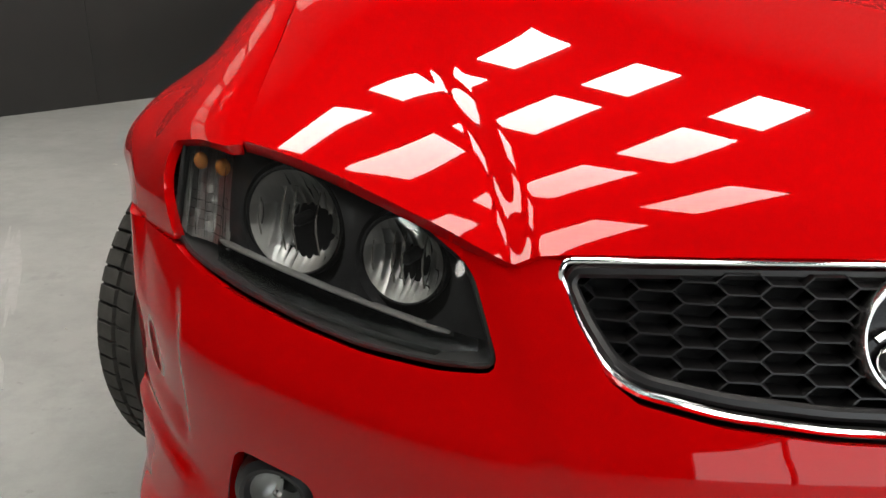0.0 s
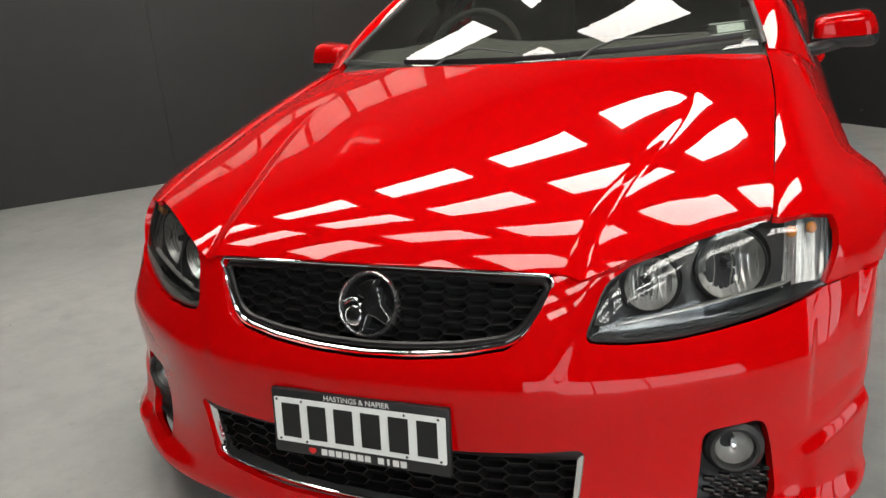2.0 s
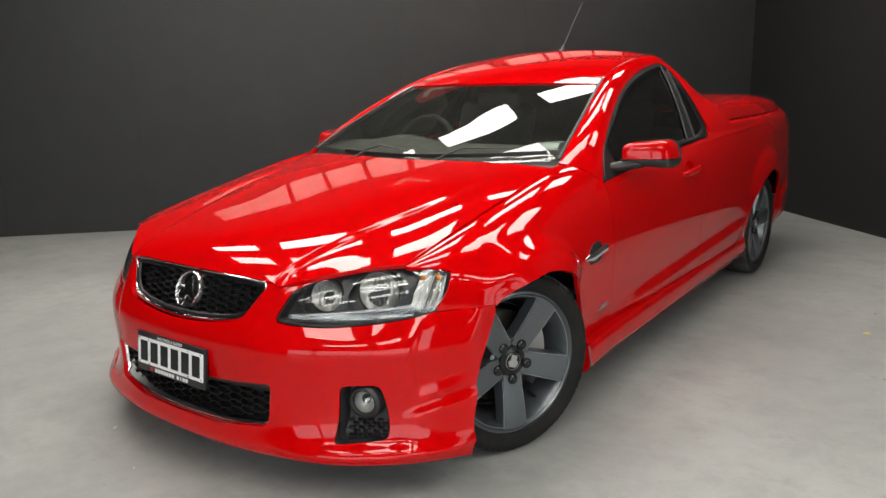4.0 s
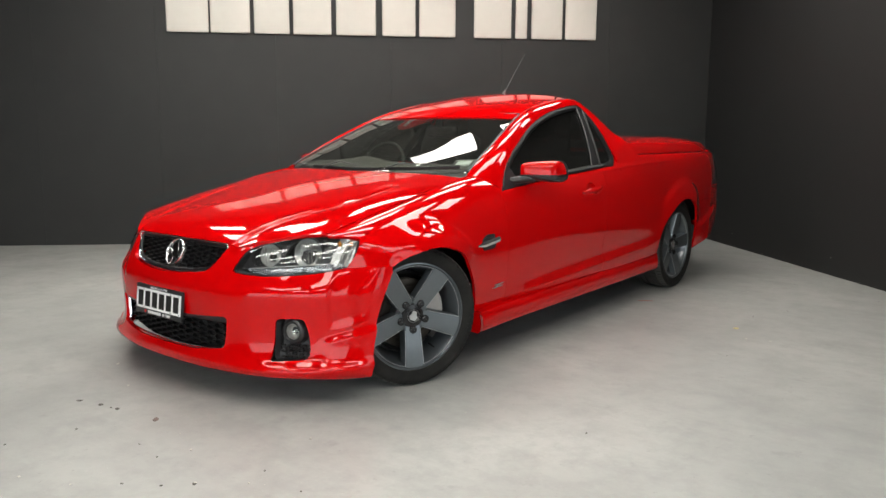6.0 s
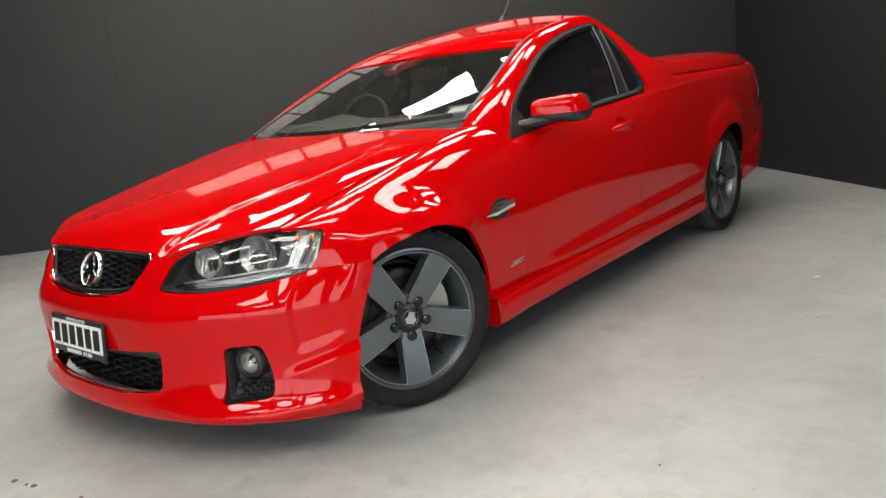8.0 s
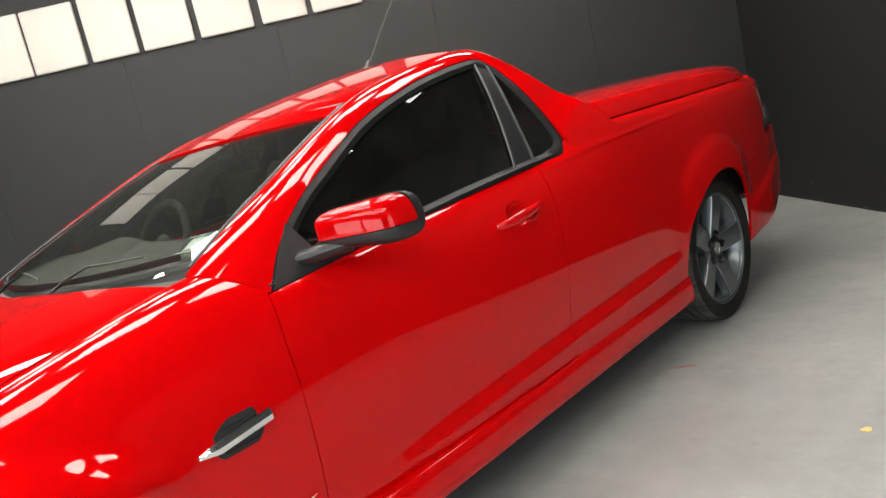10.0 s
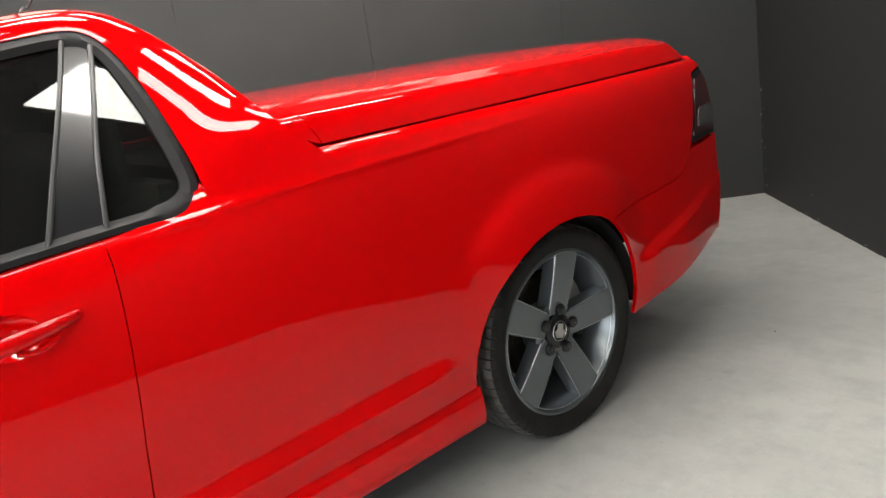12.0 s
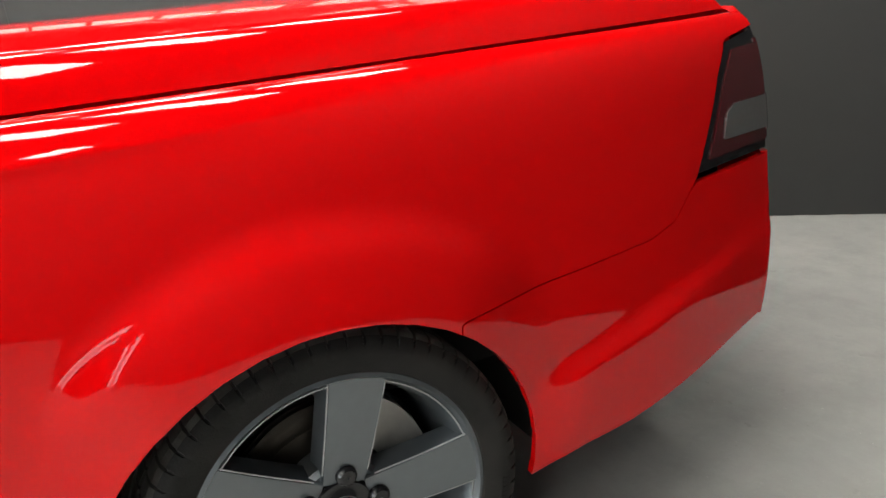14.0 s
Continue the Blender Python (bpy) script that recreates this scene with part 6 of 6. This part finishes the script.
# pale chips along the foot of the side wall and up its corner
for k in range(34):
    corner = k % 3 == 0
    v = WALL_FAR - rnd.uniform(0.004, 0.05) if corner else rnd.uniform(-0.5, 4.1)
    h = rnd.uniform(0.02, 0.75) if corner else (rnd.uniform(0.003, 0.02) if k % 4 else rnd.uniform(0.03, 0.15))
    long, thin, turn = rnd.uniform(0.0025, 0.008), rnd.uniform(0.0007, 0.0020), rnd.uniform(-0.5, 0.5) + (1.4 if corner else 0.0)
    bm = bmesh.new()
    pts = [(long * math.cos(a) * rnd.uniform(0.5, 1.4), thin * math.sin(a) * rnd.uniform(0.4, 1.4)) for a in np.linspace(0, 2 * math.pi, 9)[:-1]]
    prism(bm, pts, 0.0012, ROOM @ Matrix.Translation((SIDE_FAR, v, h)) @ Euler((radians(90), 0, radians(-90))).to_matrix().to_4x4() @ Euler((0, 0, turn)).to_matrix().to_4x4())
    part("wall_chip", bm, SPECK, east, "pale chip in the wall paint", flat=True)
# broken line of pale dust where the floor meets the walls
bm = bmesh.new()
for along, far in ((0, WALL_FAR), (1, SIDE_FAR)):
    p = 0.5 if along == 0 else -0.5
    end = SIDE_FAR - 0.01 if along == 0 else WALL_FAR - 0.01
    while p < end:
        q = min(end, p + rnd.uniform(0.03, 0.16))
        w = rnd.uniform(0.0015, 0.0055)
        n = 6
        row = []
        for i in range(n):
            f = p + (q - p) * i / (n - 1)
            d = w * rnd.uniform(0.5, 1.3) * math.sin(math.pi * (0.1 + 0.8 * i / (n - 1)))
            row.append(((f, far - 0.0004), (f, far - 0.0004 - d)))
        lay = [[bm.verts.new(ROOM @ (Vector((a[0], a[1], 0.0012)) if along == 0 else Vector((a[1], a[0], 0.0012)))) for a in pair] for pair in row]
        for a, b in zip(lay, lay[1:]):
            bm.faces.new((a[0], a[1], b[1], b[0]))
        p = q + rnd.uniform(0.0, 0.06)
tagged(part("dust", bm, SPECK, flat=True), "pale dust along the foot of the walls", "dust", kind="stuff")

# where they lie, how long they are and how they turn
SCUFFS = [(-1.76, 0.87, 0.90, 1.96), (-1.73, 0.88, 0.80, 1.96), (-1.70, 0.84, 0.55, 1.97), (-1.79, 0.98, 0.45, 1.95), (-1.70, 0.62, 0.30, 1.98), (-1.52, 0.36, 0.35, 2.1), (-1.58, 0.38, 0.28, 2.1)]
# pale drag marks on the floor beside the front wheel
for lift, (x, y, long, turn) in enumerate(SCUFFS):
    bm = bmesh.new()
    n = 9
    a, b = [], []
    for i in range(n):
        f = i / (n - 1)
        w = 0.013 * math.sin(math.pi * (0.08 + 0.84 * f)) * rnd.uniform(0.5, 1.2)
        px_, py_ = long * (f - 0.5), 0.006 * math.sin(2.2 * f + x)
        a.append((px_, py_ - w))
        b.append((px_, py_ + w))
    prism(bm, a + b[::-1], 0.0004 + 0.0002 * lift, Matrix.Translation((x, y, 0.0001)) @ Euler((0, 0, turn)).to_matrix().to_4x4())
    tagged(part("floor_scuff", bm, SCUFF, flat=True), "faint pale scuff on the grey floor", "scuff")


# ---- wheels ----
RIM_R = 0.254


def spoke_face(f):
    return 0.080 + 0.012 * math.sin(math.pi * min(1, f * 0.75)) + 0.016 * f ** 2


def build_wheel(name, first):
    """A wheel about its own centre, its face towards +x; first: the angle of one spoke."""
    bm = bmesh.new()
    # barrel and lip
    lathe(bm, [(RIM_R - 0.012, 0.098), (RIM_R - 0.004, 0.110), (RIM_R + 0.004, 0.108), (RIM_R + 0.006, 0.095), (RIM_R, 0.06), (RIM_R - 0.02, -0.10), (RIM_R + 0.004, -0.115)], 72)
    lathe(bm, [(RIM_R - 0.012, 0.098), (RIM_R - 0.022, 0.085), (RIM_R - 0.036, 0.02), (RIM_R - 0.045, -0.11)], 72)
    # hub
    lathe(bm, [(0.002, 0.060), (0.056, 0.060), (0.062, 0.070), (0.078, 0.076), (0.087, 0.068), (0.091, 0.02), (0.06, -0.03), (0.002, -0.03)], 48)
    w = part(name, bm, ALLOY, None, "dark grey five-spoke alloy wheel")
    for k in range(5):
        bm = bmesh.new()
        a = radians(first + 72 * k)
        rows = []
        for f in np.linspace(0, 1, 9):
            r = 0.050 + (RIM_R - 0.006 - 0.050) * f
            half = 0.038 + 0.011 * f ** 0.9
            face = spoke_face(f)
            deep = 0.050 - 0.006 * f
            sec = [(-half - 0.007, face - deep), (-half - 0.002, face - 0.008), (-half + 0.0015, face - 0.0008), (-half * 0.5, face), (0, face + 0.0003),
                   (half * 0.5, face), (half - 0.0015, face - 0.0008), (half + 0.002, face - 0.008), (half + 0.007, face - deep)]
            rows.append([bm.verts.new((x, r * math.cos(a) - t * math.sin(a), r * math.sin(a) + t * math.cos(a))) for t, x in sec])
        for p, q in zip(rows, rows[1:]):
            for j in range(8):
                bm.faces.new((p[j], p[j + 1], q[j + 1], q[j]))
            bm.faces.new((p[8], p[0], q[0], q[8]))
        spoke = part("spoke", bm, ALLOY, w)
        for q in (-1, 1):
            bm = bmesh.new()
            pts = []
            for f in np.linspace(0.10, 1, 9):
                r = 0.050 + (RIM_R - 0.009 - 0.050) * f
                t = q * (0.038 + 0.011 * f ** 0.9 + 0.0005)
                pts.append((spoke_face(f) - 0.004, r * math.cos(a) - t * math.sin(a), r * math.sin(a) + t * math.cos(a)))
            tube(bm, pts, 0.0016, 6, up=(1, 0, 0))
            part("spoke_edge", bm, LIGHT_ALLOY, spoke, "bright spoke edge")
    # tyre
    bm = bmesh.new()
    seg = 402
    prof = [(RIM_R - 0.002, 0.100), (RIM_R + 0.006, 0.112), (RIM_R + 0.020, 0.117), (RIM_R + 0.038, 0.1215), (0.300, 0.1225), (0.312, 0.120), (0.322, 0.113), (0.3285, 0.102),
            (0.3305, 0.088), (0.3310, 0.072), (0.3240, 0.071), (0.3240, 0.062), (0.3318, 0.061), (0.3320, 0.030), (0.3250, 0.029), (0.3250, 0.018), (0.3322, 0.017), (0.3322, 0.0)]
    prof = prof + [(r, -x) for r, x in reversed(prof[:-1])]
    rings = []
    for r, x in prof:
        ring = []
        for k in range(seg):
            slot = k % 6 in (0, 1)
            rr = r - ((0.0100 if r > 0.3265 else 0.0050) if slot and r > 0.3105 and abs(x) > 0.031 else 0)
            sh = (0.35 * (abs(x) - 0.03) if abs(x) < 0.09 else 0.35 * 0.06)
            t = 2 * math.pi * (k + (0.4, -0.1, -0.8, 0.0, 0.5, 1.1)[k % 6]) / seg + sh
            ring.append(bm.verts.new((x, rr * math.cos(t), rr * math.sin(t))))
        rings.append(ring)
    tb = bmesh.new()
    for i, (a, b) in enumerate(zip(rings, rings[1:])):
        on = min(prof[i][0], prof[i + 1][0]) > 0.3215
        if on:
            a, b = ([tb.verts.new(v.co) for v in ring] for ring in (a, b))
        for k in range(seg):
            (tb if on else bm).faces.new((a[k], a[(k + 1) % seg], b[(k + 1) % seg], b[k]))
    bmesh.ops.delete(bm, geom=[v for v in bm.verts if not v.link_faces], context="VERTS")
    bmesh.ops.remove_doubles(tb, verts=tb.verts, dist=1e-5)
    tyre = part("tyre", bm, RUBBER, w, "black road tyre")
    part("tread", tb, TREAD, tyre, "dusty cut tread", flat=True)
    # bright ring round the rim: the lip's highlight put into a paler colour
    bm = bmesh.new()
    tube(bm, [(0.1005, (RIM_R - 0.0135) * math.cos(t), (RIM_R - 0.0135) * math.sin(t)) for t in np.linspace(0, 2 * math.pi, 97)[:-1]], 0.0015, 6, closed=True, up=(1, 0, 0))
    part("rim_edge", bm, LIGHT_ALLOY, w, "bright rim edge with the lip's highlight in its colour")
    # raised sidewall marks
    for k, (a0, a1) in enumerate(((-0.42, -0.10), (2.7, 2.95))):
        n = 10
        for i in range(n):
            bm = bmesh.new()
            t0 = a0 + (a1 - a0) * (i + 0.1) / n
            t1 = a0 + (a1 - a0) * (i + 0.75) / n
            vs = [bm.verts.new((0.1232, r * math.cos(t), r * math.sin(t))) for r, t in ((0.290, t0), (0.303, t0), (0.303, t1), (0.290, t1))]
            bm.faces.new(vs)
            r = bmesh.ops.extrude_face_region(bm, geom=list(bm.faces))
            for g in r["geom"]:
                if isinstance(g, bmesh.types.BMVert):
                    g.co.x -= 0.002
            part("sidewall_mark", bm, RUBBER, w, "raised bar on the tyre wall")
    bm = bmesh.new()
    lathe(bm, [(0.07, 0.010), (0.088, 0.010), (0.090, 0.0135), (0.128, 0.0135), (0.1285, 0.0125), (0.130, 0.0135), (0.160, 0.0135), (0.168, 0.009), (0.168, 0.002), (0.160, 0.0), (0.160, -0.006), (0.168, -0.008), (0.168, -0.016), (0.07, -0.016)], 72, close=True)
    lathe(bm, [(0.002, 0.04), (0.075, 0.035), (0.08, 0.012), (0.002, 0.0)], 32)
    rotor = part("brake_disc", bm, DARK_STEEL, w, "worn steel brake disc")
    bm = bmesh.new()
    lathe(bm, [(0.060, 0.0385), (0.072, 0.038), (0.078, 0.030), (0.081, 0.016)], 40)
    part("disc_hat", bm, RUST, rotor, "brown rusted hat of the brake disc")
    bm = bmesh.new()
    lathe(bm, [(0.185, -0.020), (0.188, -0.016), (0.196, -0.018), (0.198, -0.060)], 56)
    part("dust_shield", bm, VOID, w, "dark backing plate behind the disc")
    a = radians(first + 36)
    bm = bmesh.new()
    tube(bm, [((0.020 + 0.038 * f), (RIM_R - 0.050 + 0.012 * f) * math.cos(a), (RIM_R - 0.050 + 0.012 * f) * math.sin(a)) for f in np.linspace(0, 1, 5)], [0.005, 0.0045, 0.0045, 0.004, 0.0035], 8)
    part("tyre_valve", bm, SEAL, w, "black rubber tyre valve")
    bm = bmesh.new()
    lathe(bm, [(0.002, 0.090), (0.032, 0.089), (0.0355, 0.0865), (0.054, 0.085), (0.058, 0.070)], 32)
    part("centre_cap", bm, GLOSS_BLACK, w, "black wheel centre cap")
    bm = bmesh.new()
    lathe(bm, [(0.0295, 0.0888), (0.0305, 0.0905), (0.0318, 0.0888)], 32)
    prism(bm, [(-0.019, -0.016), (0.007, -0.024), (0.021, -0.010), (0.014, 0.003), (0.019, 0.018), (-0.004, 0.026), (-0.011, 0.008), (-0.023, 0.004)], 0.002, Matrix.Translation((0.0893, 0, 0)) @ Euler((radians(90), 0, radians(90))).to_matrix().to_4x4())
    part("cap_emblem", bm, DULL_CHROME, w, "chrome emblem on the cap")
    for k in range(5):
        a = radians(first + 72 * k)
        bm = bmesh.new()
        m = Matrix.Translation((0, 0.067 * math.cos(a), 0.067 * math.sin(a)))
        lathe(bm, [(0.002, 0.0965), (0.013, 0.0955), (0.0178, 0.091), (0.0188, 0.086), (0.0188, 0.062)], 16, m)
        part("wheel_nut", bm, GLOSS_BLACK, w, "black capped wheel nut")
    return w


STEER = 21.5
FIT = Matrix.Scale(0.982, 4)
wheel_f = build_wheel("wheel", -90)
wheel_f.parent = CAR
wheel_f.matrix_basis = pose(0.772, 0.036, 0.3255, 0, 0, -STEER) @ FIT
wheel_r = build_wheel("wheel", 77)
wheel_r.parent = CAR
wheel_r.matrix_basis = pose(0.783, REAR_HUB[0], 0.3255) @ FIT
copy_thing(wheel_f, pose(-0.772, 0.030, 0.3255, 0, 0, 180 - STEER - 4.5) @ FIT)
copy_thing(wheel_r, pose(-0.783, REAR_HUB[0], 0.3255, 0, 0, 180) @ FIT)
for w, ang in ((wheel_f, 12), (wheel_r, 35)):
    bm = bmesh.new()
    a = radians(ang)
    lathe(bm, [(0.105, 0.03), (0.19, 0.03), (0.19, -0.05), (0.105, -0.05)], 40, close=True)
    bmesh.ops.delete(bm, geom=[v for v in bm.verts if (v.co.y * math.cos(a) + v.co.z * math.sin(a)) < 0.085 ], context="VERTS")
    part("brake_caliper", bm, CALIPER, w, "bare metal brake caliper")
